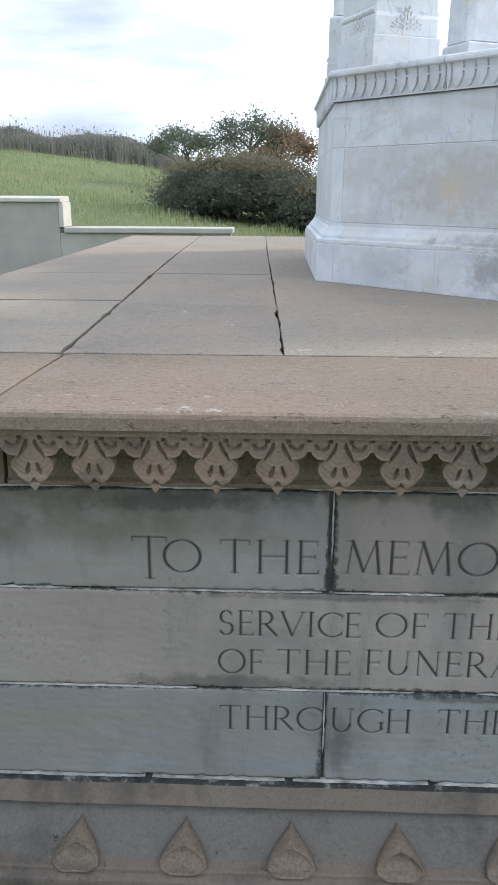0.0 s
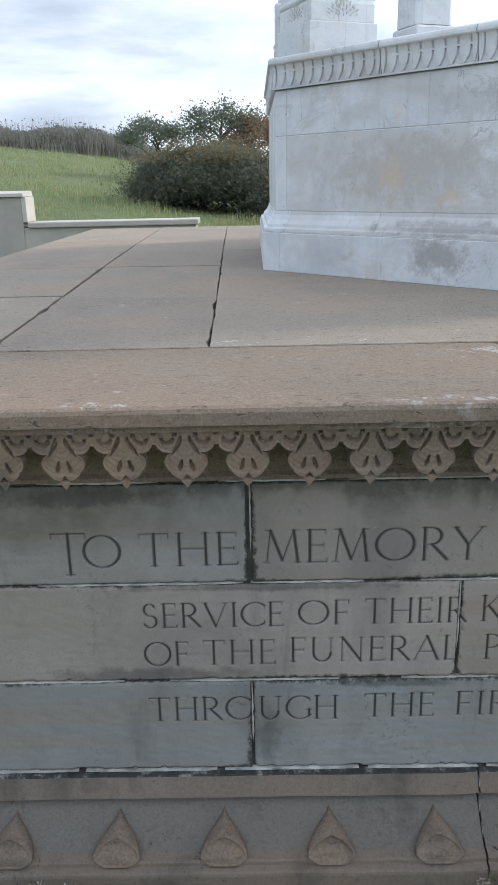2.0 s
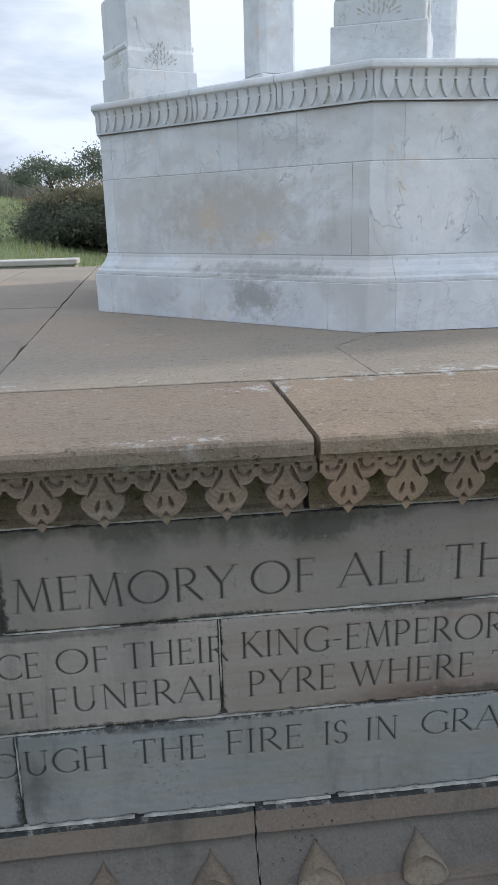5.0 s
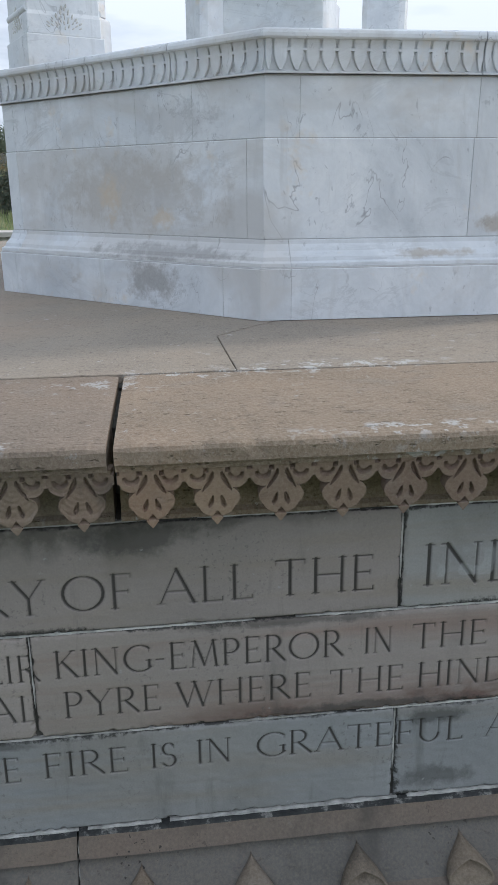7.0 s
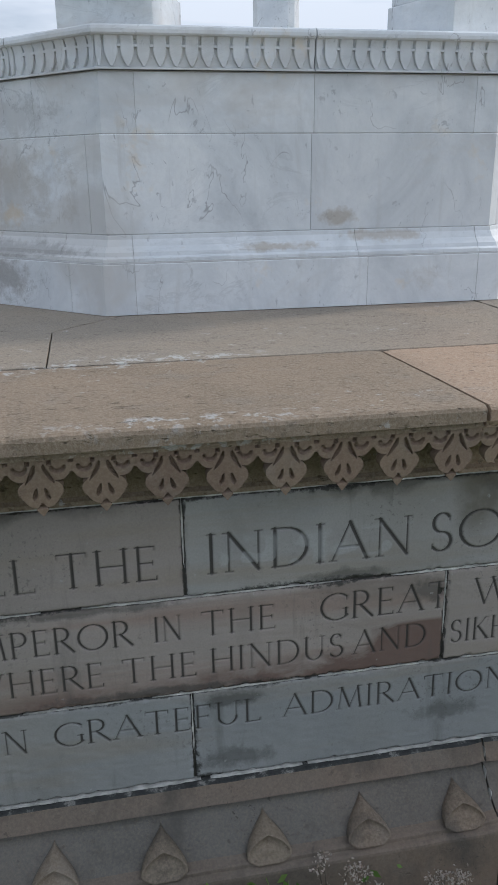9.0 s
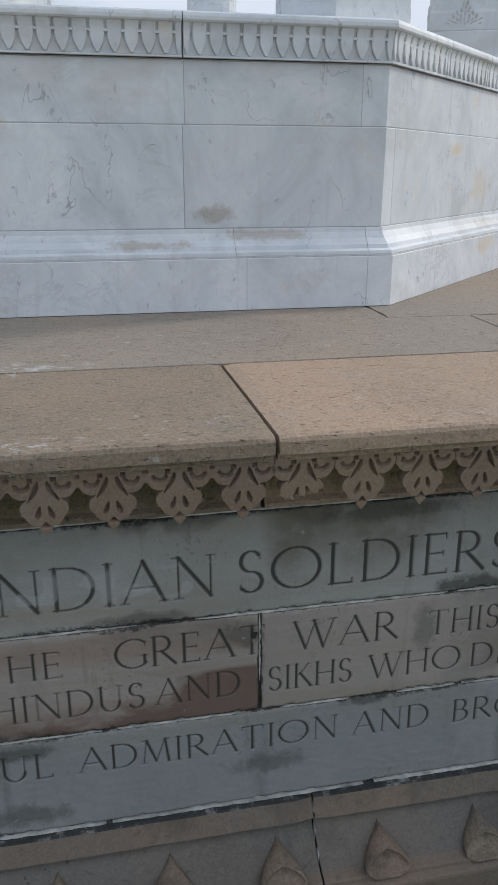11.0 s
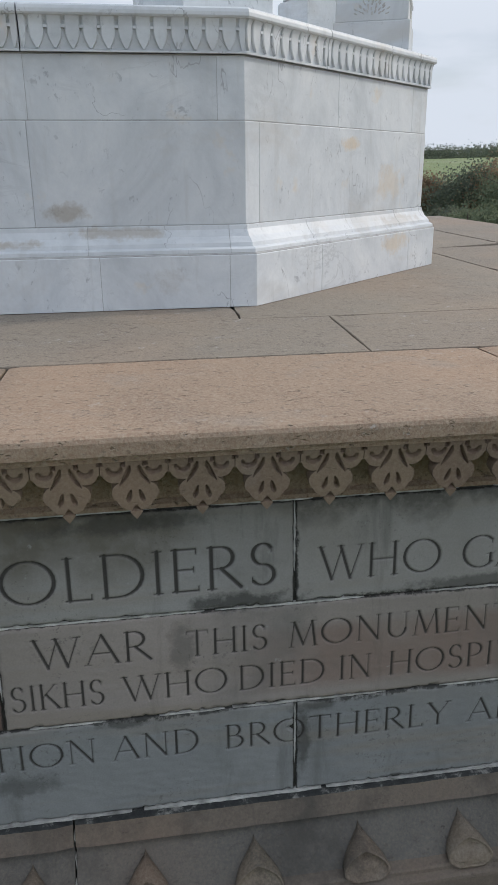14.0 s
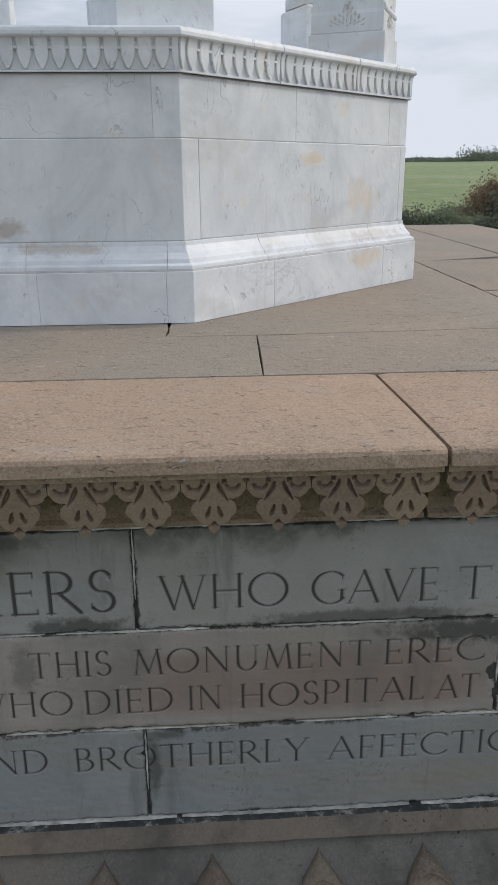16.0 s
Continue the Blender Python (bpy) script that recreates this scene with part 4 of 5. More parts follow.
for k, c in enumerate(SLABS):
    part("paving_slab", paving_slab(c, rl.uniform(-0.0025, 0.001), rl, 0.0075 if k < 4 else 0.0008), PAVING, platform)

# ---- octagonal marble pedestal ----
T225 = math.tan(radians(22.5))
pedestal = empty("octagonal_pedestal", Matrix.Translation((CX, CY, TOP)))
tagged(pedestal, "octagonal white marble pedestal with grey veins and a carved leaf cornice", "pedestal")


def octagon(a, z):
    r = a / math.cos(radians(22.5))
    return [(r * math.cos(radians(22.5 + 45 * k)), r * math.sin(radians(22.5 + 45 * k)), z) for k in range(8)]


part("core", loft([octagon(a, z) for a, z in ((1.7482, 0.001), (1.7482, 0.174), (1.739, 0.182), (1.724, 0.2), (1.690, 0.252), (1.6838, 0.27), (1.6838, 0.775), (1.60, 0.776), (1.60, 0.895))]), POINTING, pedestal, "grey pointing in the joints")


def face_run(prof, u0, u1, c0, c1, n=1):
    """A stone along one face: the profile (distance from the axis, height) swept from u0 to u1, mitred where it ends at a corner."""
    loops = []
    for i in range(n + 1):
        s = i / n
        loop = []
        for a, z in prof:
            left, right = (-a * T225 if c0 else u0), (a * T225 if c1 else u1)
            loop.append((left + (right - left) * s, -a, z))
        loops.append(loop)
    return loft(loops)


G = 0.0007
# height, profile and joints of each course, on a face that spans about -0.70 to 0.70
RINGS = [
    ("plinth_stone", [(1.58, 0.0), (1.58, 0.176), (1.744, 0.176), (1.750, 0.170), (1.750, 0.0)], [(-0.62, 0.21, 0.635), (-0.30, 0.45), (-0.62, -0.05, 0.56), (-0.2, 0.3)]),
    ("moulding_stone", [(1.58, 0.178), (1.58, 0.264), (1.692, 0.264), (1.694, 0.250), (1.706, 0.228), (1.724, 0.209), (1.728, 0.196), (1.742, 0.190), (1.744, 0.178)],
     [(-0.62, 0.175, 0.64), (-0.33, 0.40), (-0.6, -0.1, 0.5), (-0.25, 0.25)]),
    ("marble_panel", [(1.58, 0.266), (1.58, 0.585), (1.6855, 0.585), (1.687, 0.583), (1.687, 0.268), (1.6855, 0.266)], [(-0.705, 0.012), (-0.62, 0.655), (-0.63, 0.62), (-0.6, 0.1)]),
    ("marble_course", [(1.58, 0.587), (1.58, 0.772), (1.6835, 0.772), (1.685, 0.770), (1.685, 0.589), (1.6835, 0.587)], [(-0.585, 0.02, 0.610), (-0.1, 0.55), (-0.63, 0.1, 0.38), (0.05,)]),
]
CORNICE = [(1.60, 0.7775), (1.60, 0.906), (1.696, 0.906), (1.705, 0.904), (1.712, 0.899), (1.715, 0.890), (1.7155, 0.880), (1.712, 0.8745), (1.702, 0.8725), (1.694, 0.862), (1.690, 0.848), (1.690, 0.785), (1.699, 0.783), (1.699, 0.7775)]


LEAF_STEP = 0.0525


def leaf_tongue(half, bar):
    """A tongue-shaped leaf with a pointed foot that curves outwards at its head, and the small bar that ties it to the next."""
    bm = bmesh.new()
    rows = 14
    rings = []
    for i in range(rows + 1):
        z = 0.0015 + 0.0865 * i / rows
        wide = half * min(1.0, 0.10 + 0.90 * (1 - (1 - min(1.0, z / 0.046)) ** 1.9))
        out = -0.0105 - 0.007 * max(0.0, (z - 0.058) / 0.03) ** 2
        rings.append([bm.verts.new(p) for p in ((-wide, 0.0, z), (-wide, out + 0.002, z), (-wide * 0.86, out, z), (wide * 0.86, out, z), (wide, out + 0.002, z), (wide, 0.0, z))])
    for a, b in zip(rings, rings[1:]):
        for k in range(5):
            bm.faces.new((a[k], a[k + 1], b[k + 1], b[k]))
    bm.faces.new(rings[0][::-1])
    bm.faces.new(rings[-1])
    bmesh.ops.recalc_face_normals(bm, faces=bm.faces)
    if bar:
        tie = mesh_of(box(half - 0.001, LEAF_STEP - half + 0.001, -0.0105, 0.0, 0.056, 0.064), "tie")
        bm.from_mesh(tie)
        bpy.data.meshes.remove(tie)
    return bm


LEAF, END_LEAF = mesh_of(leaf_tongue(0.0214, True), "leaf"), mesh_of(leaf_tongue(0.0100, False), "end_leaf")
for me in (LEAF, END_LEAF):
    me.materials.append(MARBLE)
for k in range(8):
    # k = 0 faces the inscription; the others follow anticlockwise
    turn = Matrix.Rotation(radians(45 * k), 4, "Z")
    style = {0: 0, 1: 1, 7: 2}.get(k, 3)
    for name, prof, joints in RINGS:
        cuts = joints[style]
        ends = [None, *cuts, None]
        for a, b in zip(ends, ends[1:]):
            st = part(name, soften(face_run(prof, (a or 0) + G, (b or 0) - G, a is None, b is None), 0.0009, 1, 50), MARBLE_GREY if k == 7 and a is not None and name in ("marble_panel", "moulding_stone") else MARBLE, pedestal)
            st.matrix_local = turn
    cuts = [(0.018,), (-0.21, 0.27), (-0.12, 0.3), (0.1,)][style]
    for a, b in zip([None, *cuts], [*cuts, None]):
        st = part("cornice_stone", face_run(CORNICE, (a or 0) + 0.002, (b or 0) - 0.002, a is None, b is None, 10), MARBLE, pedestal)
        st.matrix_local = turn
        lo, hi = (a if a is not None else -0.703), (b if b is not None else 0.703)
        count = round((hi - lo) / LEAF_STEP)
        for i in range(count + 1):
            last = i in (0, count)
            lf = part("leaf", END_LEAF if last else LEAF, None, st)
            lf.location = (lo + (hi - lo) * i / count + (0 if not last else 0.0125 if i == 0 else -0.0125), -1.6895, 0.7855)


# ---- columns ----
def carved_spray(seed):
    """A spray of small petals carved on a column's face."""
    r = random.Random(seed)
    bm = bmesh.new()
    for row in range(6):
        count = (9, 9, 7, 5, 3, 2)[row]
        for i in range(count):
            cx = (i - (count - 1) / 2) * 0.0125 + r.uniform(-0.002, 0.002)
            cz = 0.004 + row * 0.0135 + (0.006 if i % 2 else 0) + r.uniform(-0.002, 0.002)
            ang = math.atan2(cz + 0.02, cx)
            size = 0.0042 + 0.0018 * r.random()
            pts = []
            for q in range(6):
                e, n = size * 1.5 * math.cos(q * math.pi / 3), size * 0.62 * math.sin(q * math.pi / 3)
                pts.append((cx + e * math.cos(ang) - n * math.sin(ang), cz + e * math.sin(ang) + n * math.cos(ang)))
            a = [bm.verts.new((x, 0.0, z)) for x, z in pts]
            b = [bm.verts.new((cx + (x - cx) * 0.6, -0.003, cz + (z - cz) * 0.6)) for x, z in pts]
            for q in range(6):
                bm.faces.new((a[q], a[(q + 1) % 6], b[(q + 1) % 6], b[q]))
            bm.faces.new(b)
    bmesh.ops.recalc_face_normals(bm, faces=bm.faces)
    return bm


DARKMARBLE = plain("grimy_marble_carving", (0.46, 0.45, 0.43), (0.62, 0.61, 0.58), 40, 0.7)


def column():
    top = empty("column")
    tagged(top, "square white marble column with a plain base block and carved floral shaft", "column", "columns of the pavilion")
    w, s = 0.165, 0.156
    part("base_block", soften(loft([[(-w, -w, z), (w, -w, z), (w, w, z), (-w, w, z)] for z in (0.0, 0.128)]), 0.004), MARBLE, top)
    sq = lambda h, z: [(-h, -h, z), (h, -h, z), (h, h, z), (-h, h, z)]
    part("shaft_foot", soften(loft([sq(s, 0.128), sq(s, 0.20), sq(s - 0.004, 0.215), sq(s - 0.004, 0.44), sq(s - 0.014, 0.452)]), 0.005), MARBLE, top)
    cut8 = lambda h, c, z: [(-h + c, -h, z), (h - c, -h, z), (h, -h + c, z), (h, h - c, z), (h - c, h, z), (-h + c, h, z), (-h, h - c, z), (-h, -h + c, z)]
    part("shaft", soften(loft([cut8(s - 0.010, 0.040, 0.453), cut8(s - 0.014, 0.040, 2.35)]), 0.004), MARBLE, top)
    for sy in (-1, 1):
        curve = []
        for i in range(9):
            q = math.pi * i / 8
            curve.append((sy * (s - 0.006 + 0.011 * math.sin(q)), 0.222 + 0.014 * math.cos(q)))
        roll = loft([[(x, y, z) for y, z in curve] + [(x, sy * (s - 0.03), 0.208), (x, sy * (s - 0.03), 0.236)] for x in (-0.148, -0.14, 0.14, 0.148)])
        part("roll_moulding", roll, MARBLE, top)
    for k in range(4):
        sp = part("carved_spray", carved_spray(k), DARKMARBLE, top, "small pierced flower spray")
        sp.matrix_local = Matrix.Rotation(radians(90 * k), 4, "Z") @ Matrix.Translation((0.0, -s + 0.0005, 0.155)) @ Matrix.Diagonal((1.35, 1.0, 1.1, 1.0))
    return top


first_col = None
for k in range(8):
    ang = radians(-112.5 + 45 * k)
    r = 1.572
    m = Matrix.Translation((CX + r * math.cos(ang), CY + r * math.sin(ang), TOP + 0.905)) @ Matrix.Rotation(ang + math.pi / 2, 4, "Z")
    if first_col is None:
        first_col = column()
        first_col.matrix_world = m
    else:
        copy_thing(first_col, m)

# the floor that carries the columns
deck = part("deck", loft([octagon(1.60, 0.896), octagon(1.60, 0.9045)]), MARBLE, pedestal)


# ---- terrace wall behind the platform ----
terrace = part("terrace_wall", box(-16.0, -2.90, 10.06, 10.42, 0.0, 1.36, 0.01), CONCRETE)
tagged(terrace, "stepped grey terrace wall with pale cap stones", "terrace wall", kind="structure")
part("low_wall", box(-2.90, -0.73, 10.06, 10.42, 0.0, 0.985, 0.01), CONCRETE, terrace)
part("low_cap", box(-2.84, -0.70, 10.02, 10.46, 0.987, 1.055, 0.012), CAPSTONE, terrace, "pale flat cap stone")
cap = loft([[(x, 10.02, 1.362), (x, 10.02, 1.405), (x, 10.07, 1.432), (x, 10.41, 1.432), (x, 10.46, 1.405), (x, 10.46, 1.362)] for x in (-16.0, -2.86)])
part("high_cap", soften(cap, 0.006), CAPSTONE, terrace, "pale sloped cap stone")
# sunlit end face of the wall, its brightness helped by the paler stone colour
part("end_pier", box(-2.898, -2.84, 10.045, 10.435, 1.057, 1.36, 0.006), CAPSTONE, terrace, "end stone with sunlight put into its pale tone")


# ---- ground ----
def land(x, y):
    """The height of the ground."""
    x, y = np.asarray(x, float), np.asarray(y, float)
    r = np.hypot(x - 0.5, y)
    az = np.degrees(np.arctan2(-(x - 0.5), y))          # positive towards the hill
    front = -0.14
    rise = smoothstep(2.5, 9.0, y) * smoothstep(6.0, 0.0, x) * 0.60
    slope = np.interp(az, [-180, -60, -30, -8, 3, 10, 20, 60, 120, 180], [-0.02, -0.05, -0.065, -0.045, 0.035, 0.074, 0.104, 0.13, 0.04, -0.02])
    hill = slope * np.clip(r - 14, 0, 32) * smoothstep(12, 20, r)
    crest = -0.03 * np.clip(r - 52, 0, 120)
    far = np.clip(r - 150, 0, 450) * 0.030 * smoothstep(30, -12, az) + np.clip(r - 150, 0, 300) * 0.012
    swell = 0.10 * np.sin(x * 0.31 + 1.0) * np.sin(y * 0.27) * smoothstep(11, 18, r) + 3.0 * np.sin(az * 0.12 + 0.6) * smoothstep(200, 450, r)
    return front + rise + hill + crest + far + swell


rr = np.concatenate([np.linspace(0.0, 12, 40), np.geomspace(12.4, 60, 60), np.geomspace(63, 700, 40), [900, 1400, 2500, 4500]])
aa = np.linspace(0, 2 * np.pi, 241)[:-1]
R, A = np.meshgrid(rr, aa, indexing="ij")
GX, GY = 0.5 + R * np.sin(A), R * np.cos(A)
GZ = land(GX, GY) + 0.03 * (value_noise(GX, GY, 0.9, 3) - 0.5) * smoothstep(7, 12, R)
idx = np.arange(R.size).reshape(R.shape)
nxt = np.roll(idx, -1, axis=1)
quads = np.stack([idx[:-1], idx[1:], nxt[1:], nxt[:-1]], -1).reshape(-1, 4)[:, ::-1]
gm = array_mesh("ground", np.stack([GX, GY, GZ], -1).reshape(-1, 3), quads)
gm.shade_smooth()
ground = part("ground", gm, TURF)
tagged(ground, "sloping green meadow with tussocks running to distant fields", "ground", kind="structure")


# ---- plants ----
def scatter_quads(centres, size, rs, flat=0.0, tall=1.0):
    """Small leaves: one bent quad at each centre."""
    n = len(centres)
    a = rs.normal(size=(n, 3))
    a[:, 2] *= 1 - flat
    a /= np.linalg.norm(a, axis=1, keepdims=True)
    b = np.cross(a, rs.normal(size=(n, 3)))
    b /= np.linalg.norm(b, axis=1, keepdims=True)
    s = np.asarray(size).reshape(-1, 1) * rs.uniform(0.6, 1.3, (n, 1))
    a, b = a * s * tall, b * s * 0.62
    co = np.stack([centres - a, centres + b * 0.9, centres + a, centres - b * 0.9], 1).reshape(-1, 3)
    return co, np.arange(4 * n).reshape(-1, 4)


def clumps(centre, radii, count, rs, lumps=26, lump=0.34):
    """Points gathered in lumps near the skin of an uneven crown."""
    d = rs.normal(size=(lumps, 3))
    d /= np.linalg.norm(d, axis=1, keepdims=True)
    d[:, 2] = np.abs(d[:, 2]) * 1.0 - 0.28 * rs.rand(lumps)
    heart = d * rs.uniform(0.55, 0.98, (lumps, 1))
    pick = rs.randint(0, lumps, count)
    off = rs.normal(size=(count, 3)) * lump * rs.uniform(0.35, 0.8, (count, 1))
    return np.asarray(centre) + (heart[pick] + off) * np.asarray(radii)


def limb(points, radii, sides=7):
    loops = []
    for i, (p, r) in enumerate(zip(points, radii)):
        p = Vector(p)
        way = (Vector(points[min(i + 1, len(points) - 1)]) - Vector(points[max(i - 1, 0)])).normalized()
        u = way.orthogonal().normalized()
        v = way.cross(u)
        loops.append([p + r * (math.cos(2 * math.pi * k / sides) * u + math.sin(2 * math.pi * k / sides) * v) for k in range(sides)])
    return loft(loops)


def tree(name, label, x, y, height, spread, leafmat, count, seed, leaf=0.11, low=0.45, lean=0.0, lumps=18, category="tree", airy=0.34):
    rs = np.random.RandomState(seed)
    base = float(land(x, y))
    height = (height - base) * 0.90
    top = empty(name, Matrix.Translation((x, y, base)))
    tagged(top, label, category)
    part("trunk", limb([(0, 0, -0.2), (0.05, 0.02, height * 0.25), (lean * 0.4, 0.05, height * 0.55), (lean, 0, height * 0.85)],
                       [height * 0.035, height * 0.028, height * 0.018, height * 0.006]), BARK, top, smooth=True)
    for k in range(7):
        a = rs.uniform(0, 6.28)
        h = height * rs.uniform(0.25, 0.6)
        tip = (spread * 0.8 * math.cos(a) + lean, spread * 0.8 * math.sin(a), h + height * rs.uniform(0.15, 0.4))
        part("limb", limb([(lean * h / height, 0, h), (tip[0] * 0.5, tip[1] * 0.5, h + (tip[2] - h) * 0.65), tip], [height * 0.014, height * 0.009, height * 0.003], 5), BARK, top, smooth=True)
    mid = height * (low + 1) / 2
    c = clumps((lean, 0, mid), (spread, spread, height * (1 - low) / 2), count, rs, lumps, airy)
    co, q = scatter_quads(c, leaf, rs)
    part("crown", array_mesh("crown", co, q), leafmat, top)
    return top


def bush(name, label, x, y, w, d, h, count, seed, mats, leaf=0.07, lumps=70):
    rs = np.random.RandomState(seed)
    base = float(land(x, y))
    h = (h - base) * 0.93
    top = empty(name, Matrix.Translation((x, y, base)))
    tagged(top, label, "bush")
    for k in range(5):
        a = rs.uniform(0, 6.28)
        part("stem", limb([(0.2 * math.cos(a), 0.2 * math.sin(a), -0.1), (w * 0.25 * math.cos(a), d * 0.25 * math.sin(a), h * 0.4), (w * 0.36 * math.cos(a), d * 0.36 * math.sin(a), h * 0.75)],
                          [0.06, 0.04, 0.012], 5), BARK, top, smooth=True)
    c = clumps((0, 0, h * 0.30), (w / 2 * 0.92, d / 2 * 0.92, h * 0.62), count, rs, lumps, 0.24)
    c[:, 2] = np.maximum(c[:, 2], 0.02)
    core = clumps((0, 0, h * 0.25), (w / 2 * 0.8, d / 2 * 0.8, h * 0.5), count // 4, rs, 40, 0.3)
    core[:, 2] = np.maximum(core[:, 2], 0.02)
    co, q = scatter_quads(np.concatenate([c, core]), np.concatenate([np.full(count, leaf), np.full(count // 4, leaf * 1.8)]), rs)
    part("foliage", array_mesh("foliage", co, q), mats[0], top)
    up = c[(c[:, 2] > h * 0.66)][: count // 4]
    if len(up) and len(mats) > 1:
        co, q = scatter_quads(up + rs.normal(size=up.shape) * 0.04, leaf, rs)
        part("browned_foliage", array_mesh("browned_foliage", co, q), mats[1], top, "leaves turned brown at the top")
    return top


def spot(az, dist, x0=-0.1):
    """A place by its bearing to the right of y, and its distance."""
    return x0 + dist * math.sin(radians(az)), dist * math.cos(radians(az))


bx, by = spot(-2.9, 22.0)
bush("bramble_bush", "large dense dark green bush browned along its top", bx, by, 4.6, 3.6, 2.72, 110000, 4, (BUSHLEAF, BUSHTOP), 0.032, 150)
bx, by = spot(3.4, 21.0)
bush("bramble_bush", "dense dark green bush beside the larger one", bx, by, 3.2, 2.6, 2.0, 24000, 8, (BUSHLEAF, BUSHTOP), 0.042, 80)
tx, ty = spot(-6.1, 31)
tree("hawthorn_tree", "low wind-bent hawthorn tree with open dark crown", tx, ty, 4.15, 1.5, TREELEAF, 4800, 21, 0.048, 0.30, -0.4, 40, airy=0.24)
tx, ty = spot(-2.2, 30)
tree("hawthorn_tree", "taller hawthorn tree with sparse dark twigs", tx, ty, 4.65, 1.6, TREELEAF, 5600, 33, 0.048, 0.25, 0.2, 46, airy=0.22)
tx, ty = spot(-0.2, 29)
tree("hawthorn_tree", "hawthorn tree with rust-brown autumn leaves", tx, ty, 4.0, 1.3, RUSTLEAF, 5200, 37, 0.05, 0.3, 0.3, 34, airy=0.25)
# down the slope on the other side
for az, d, h, s, mt, sd_, lb in ((20.6, 33, 1.6, 1.2, RUSTLEAF, 51, "small tree with rust-brown autumn leaves"), (21.6, 33, 0.95, 1.2, GREENLEAF, 52, "rounded green shrubby tree"),
                                 (23.6, 31, 1.95, 1.4, TREELEAF, 53, "dark green hawthorn tree"), (25.4, 31, 2.25, 1.6, RUSTLEAF, 54, "small tree with rust-brown autumn leaves"),
                                 (18.4, 34, 0.35, 1.0, GREENLEAF, 55, "low green shrubby tree"), (27.0, 29, 1.9, 1.8, GREENLEAF, 56, "rounded green shrubby tree")):
    tx, ty = spot(az, d, 2.4)
    tree("hedge_tree", lb, tx, ty, h, s, mt, 9000, sd_, 0.055, 0.05, 0.0, 30)
for k in range(9):
    tx, ty = spot(9.5 + 2.0 * k, 26.5 - 0.35 * k, 2.4)
    bush("hedge_bush", "dark clipped hedge bush along the field edge", tx, ty, 2.4, 1.6, 0.72 + 0.14 * math.sin(k * 2.1), 11000, 60 + k, (GREENLEAF if k % 3 else BUSHLEAF,), 0.036, 60)

# woods on the far skyline
rs = np.random.RandomState(9)
pts = []
for k in range(260):
    az = rs.uniform(8, 40) if k < 180 else rs.uniform(19.0, 30)
    d = rs.uniform(560, 620)
    x, y = spot(az, d)
    h = rs.uniform(1, 2.2) if k < 180 else rs.uniform(4.5, 7)
    pts.append(rs.normal(size=(150, 3)) * (5, 5, h * 0.38) + (x, y, float(land(x, y)) + h * 0.5))
co, q = scatter_quads(np.concatenate(pts), 0.75, rs)
woods = part("far_woods", array_mesh("far_woods", co, q), TREELEAF)
tagged(woods, "line of distant woods along the skyline", "woods", kind="stuff")


def blades(points, heights, width, lean, rs):
    """Tapered blades that stand on the points."""
    n = len(points)
    a = rs.uniform(0, 2 * np.pi, n)
    side = np.stack([np.cos(a), np.sin(a), np.zeros(n)], 1) * np.asarray(width).reshape(-1, 1)
    tip = np.stack([np.cos(a + 1.3), np.sin(a + 1.3), np.zeros(n)], 1) * (heights * lean * rs.uniform(0.2, 1, n))[:, None]
    tip[:, 2] = heights
    co = np.stack([points - side, points + side, points + side * 0.5 + tip * 0.6, points + tip], 1).reshape(-1, 3)
    return co, np.arange(4 * n).reshape(-1, 4)


n = 26000
az, d = rs.uniform(-27, 5, n), rs.uniform(11, 44, n) ** 1.0
P = np.stack([-0.1 + d * np.sin(np.radians(az)), d * np.cos(np.radians(az))], 1)
P = P[(P[:, 1] > 10.7)]
P3 = np.column_stack([P, land(P[:, 0], P[:, 1]) - 0.02])
tuft = 0.10 + 0.22 * value_noise(P[:, 0], P[:, 1], 0.8, 6) ** 2
co, q = blades(P3, tuft * rs.uniform(0.6, 1.2, len(P3)), 0.012, 0.7, rs)
grass = part("meadow_grass", array_mesh("meadow_grass", co, q), BLADE)
tagged(grass, "long green and straw-coloured grass on the hillside", "grass", kind="stuff")

n = 20000
az = rs.uniform(-27, -6.0, n)
d = 47 + rs.normal(size=n) * 1.6
P = np.stack([-0.1 + d * np.sin(np.radians(az)), d * np.cos(np.radians(az))], 1)
P3 = np.column_stack([P, land(P[:, 0], P[:, 1]) - 0.05])
tall = 0.55 + 0.95 * value_noise(P[:, 0], P[:, 1], 0.7, 12) + (rs.rand(n) < 0.03) * rs.uniform(0.2, 0.7, n)
co, q = blades(P3, tall, 0.022, 0.35, rs)
heads = P3 + np.column_stack([rs.normal(size=(n, 2)) * 0.06, tall * rs.uniform(0.4, 1.0, n)])
c2, q2 = scatter_quads(heads, 0.075, rs)
weeds = part("tall_weeds", array_mesh("tall_weeds", np.concatenate([co, c2]), np.concatenate([q, q2 + len(co)])), WEED)
tagged(weeds, "belt of tall dry weeds along the hill crest", "weeds", kind="stuff")

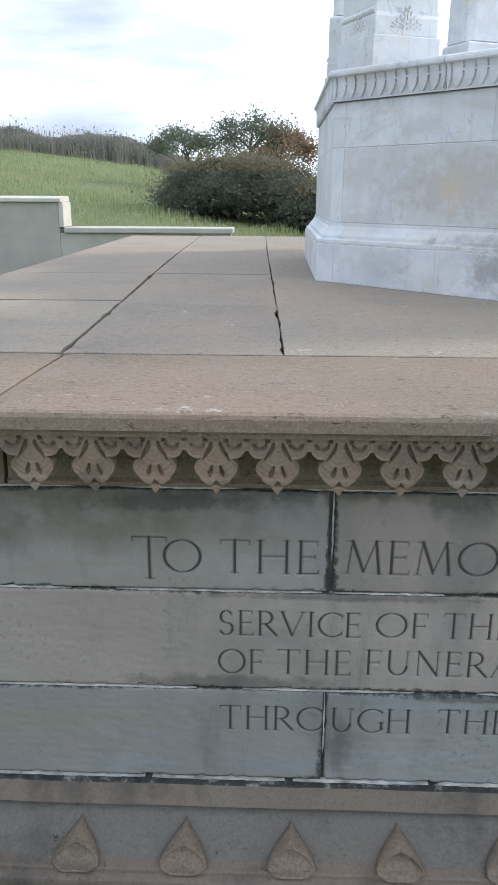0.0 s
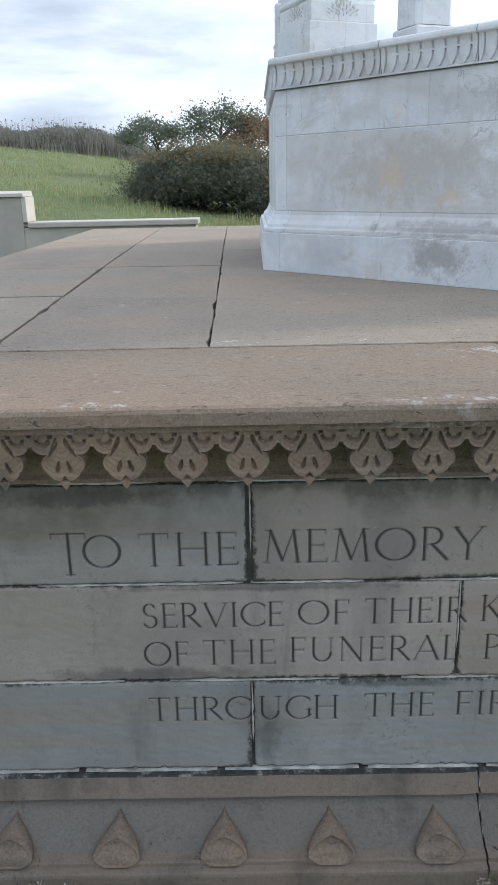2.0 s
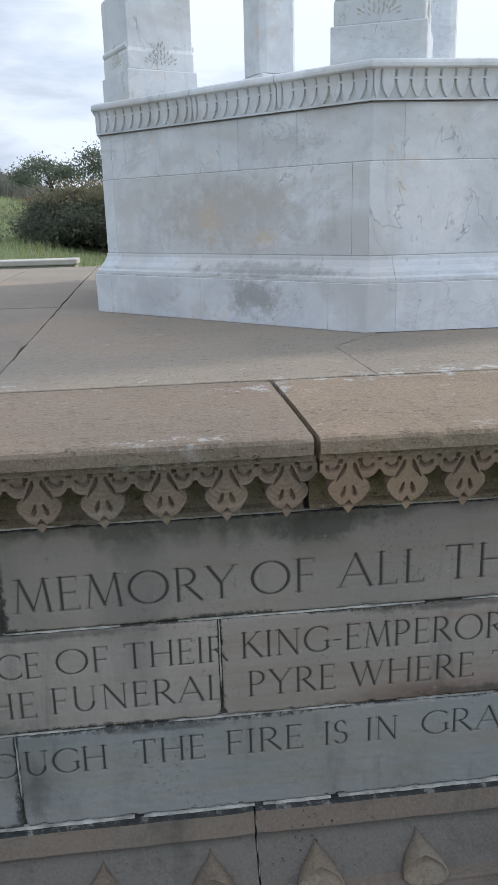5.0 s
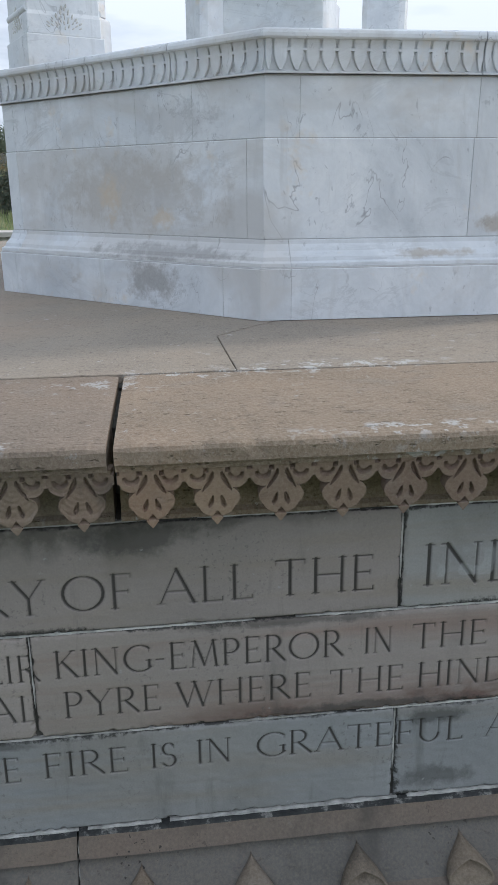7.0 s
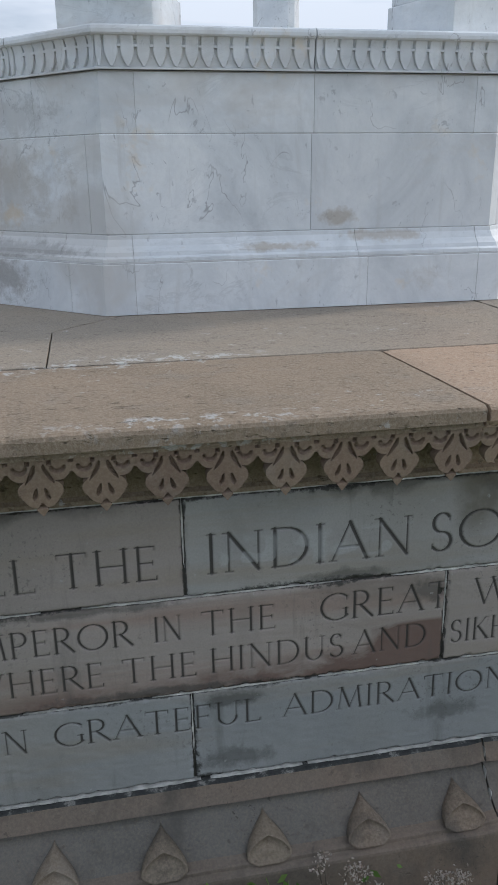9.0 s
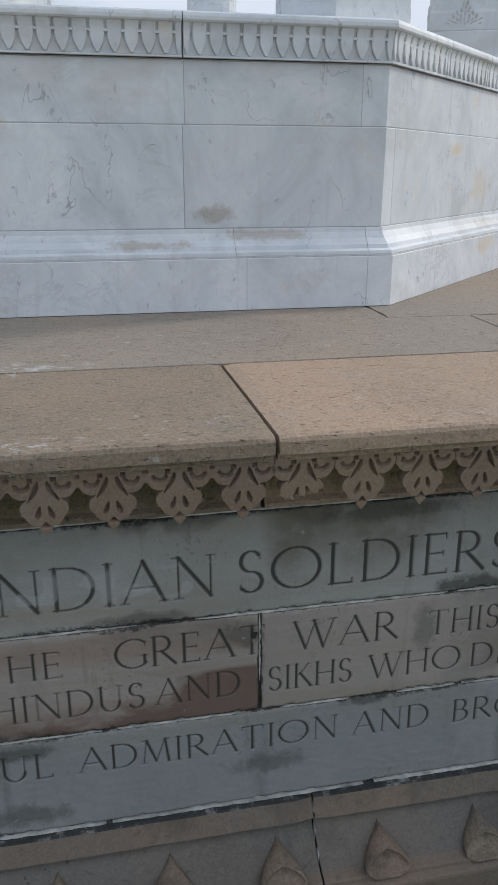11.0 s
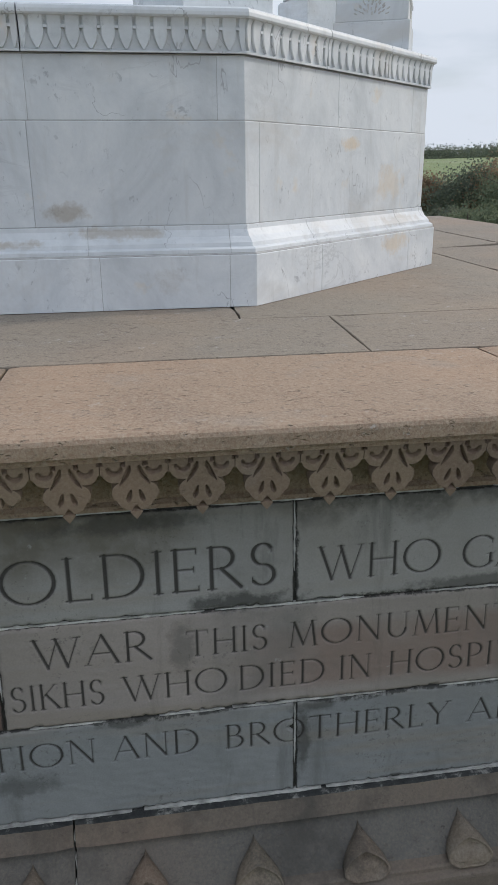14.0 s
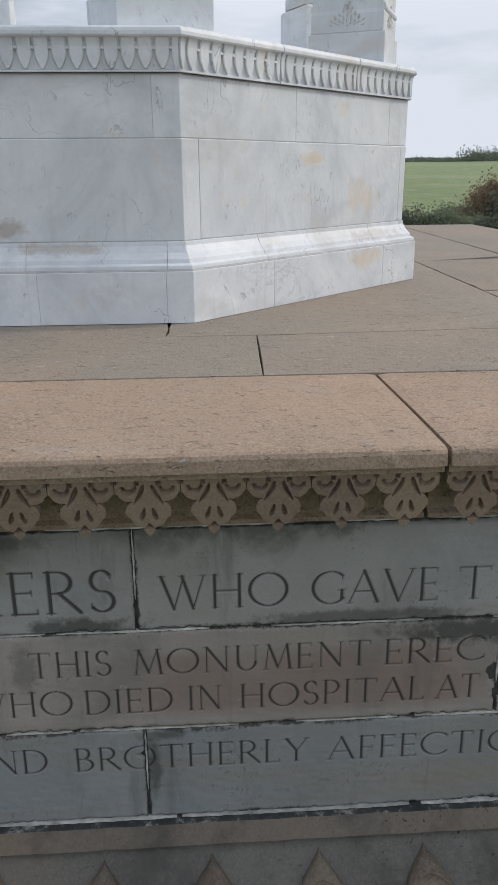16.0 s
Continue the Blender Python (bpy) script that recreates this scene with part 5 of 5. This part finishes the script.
# turf at the foot of the wall
n = 9000
P = np.column_stack([rs.uniform(-1.5, 4.5, n), 1.37 - np.abs(rs.normal(size=n)) * 0.5])
P3 = np.column_stack([P, land(P[:, 0], P[:, 1]) - 0.01])
co, q = blades(P3, rs.uniform(0.03, 0.09, n), 0.0025, 0.8, rs)
verge = part("verge_grass", array_mesh("verge_grass", co, q), BLADE)
tagged(verge, "short rough grass along the foot of the wall", "grass", kind="stuff")


def weed(x, y, height, seed, flowering, leaves):
    r = random.Random(seed)
    rsw = np.random.RandomState(seed)
    z = float(land(x, y))
    top = empty("weed_plant", Matrix.Translation((x, y, z)))
    tagged(top, "dried weed with pale seed heads against the wall" if flowering else "leafy green weed at the foot of the wall", "weed", "weeds at the wall foot")
    for k in range(7 if flowering else 5):
        a, lean = r.uniform(0, 6.28), r.uniform(0.02, 0.07)
        h = height * r.uniform(0.6, 1.0)
        tip = (lean * math.cos(a), -abs(lean * math.sin(a)) * 0.6, h)
        part("stalk", limb([(0, 0, -0.01), (tip[0] * 0.4, tip[1] * 0.4, h * 0.55), tip], [0.0016, 0.0013, 0.0008], 5), BARK if flowering else FRESHLEAF, top)
        if flowering:
            c = np.asarray(tip) + rsw.normal(size=(34, 3)) * 0.008
            co, q = scatter_quads(c, 0.0042, rsw)
            part("seed_head", array_mesh("seed_head", co, q), SEEDHEAD, top)
    if leaves:
        c = np.column_stack([rsw.normal(size=leaves) * 0.035, -np.abs(rsw.normal(size=leaves)) * 0.02, rsw.uniform(0.2, 0.95, leaves) * height])
        co, q = scatter_quads(c, 0.013, rsw, 0.5)
        part("foliage", array_mesh("foliage", co, q), FRESHLEAF, top)


for i, (x, h, fl, lv) in enumerate(((0.50, 0.22, True, 30), (0.53, 0.20, True, 14), (0.64, 0.18, True, 0), (-0.47, 0.19, True, 4), (-0.40, 0.16, True, 0), (1.08, 0.19, False, 90), (1.17, 0.20, False, 110),
                                    (1.27, 0.21, False, 100), (1.38, 0.20, True, 10), (1.46, 0.21, True, 0), (1.55, 0.20, True, 8), (1.72, 0.17, True, 0), (2.02, 0.16, False, 60), (2.10, 0.18, True, 12), (2.22, 0.15, False, 60))):
    weed(x, 1.355 - 0.02 * (i % 3), h + 0.05, 200 + i, fl, lv)
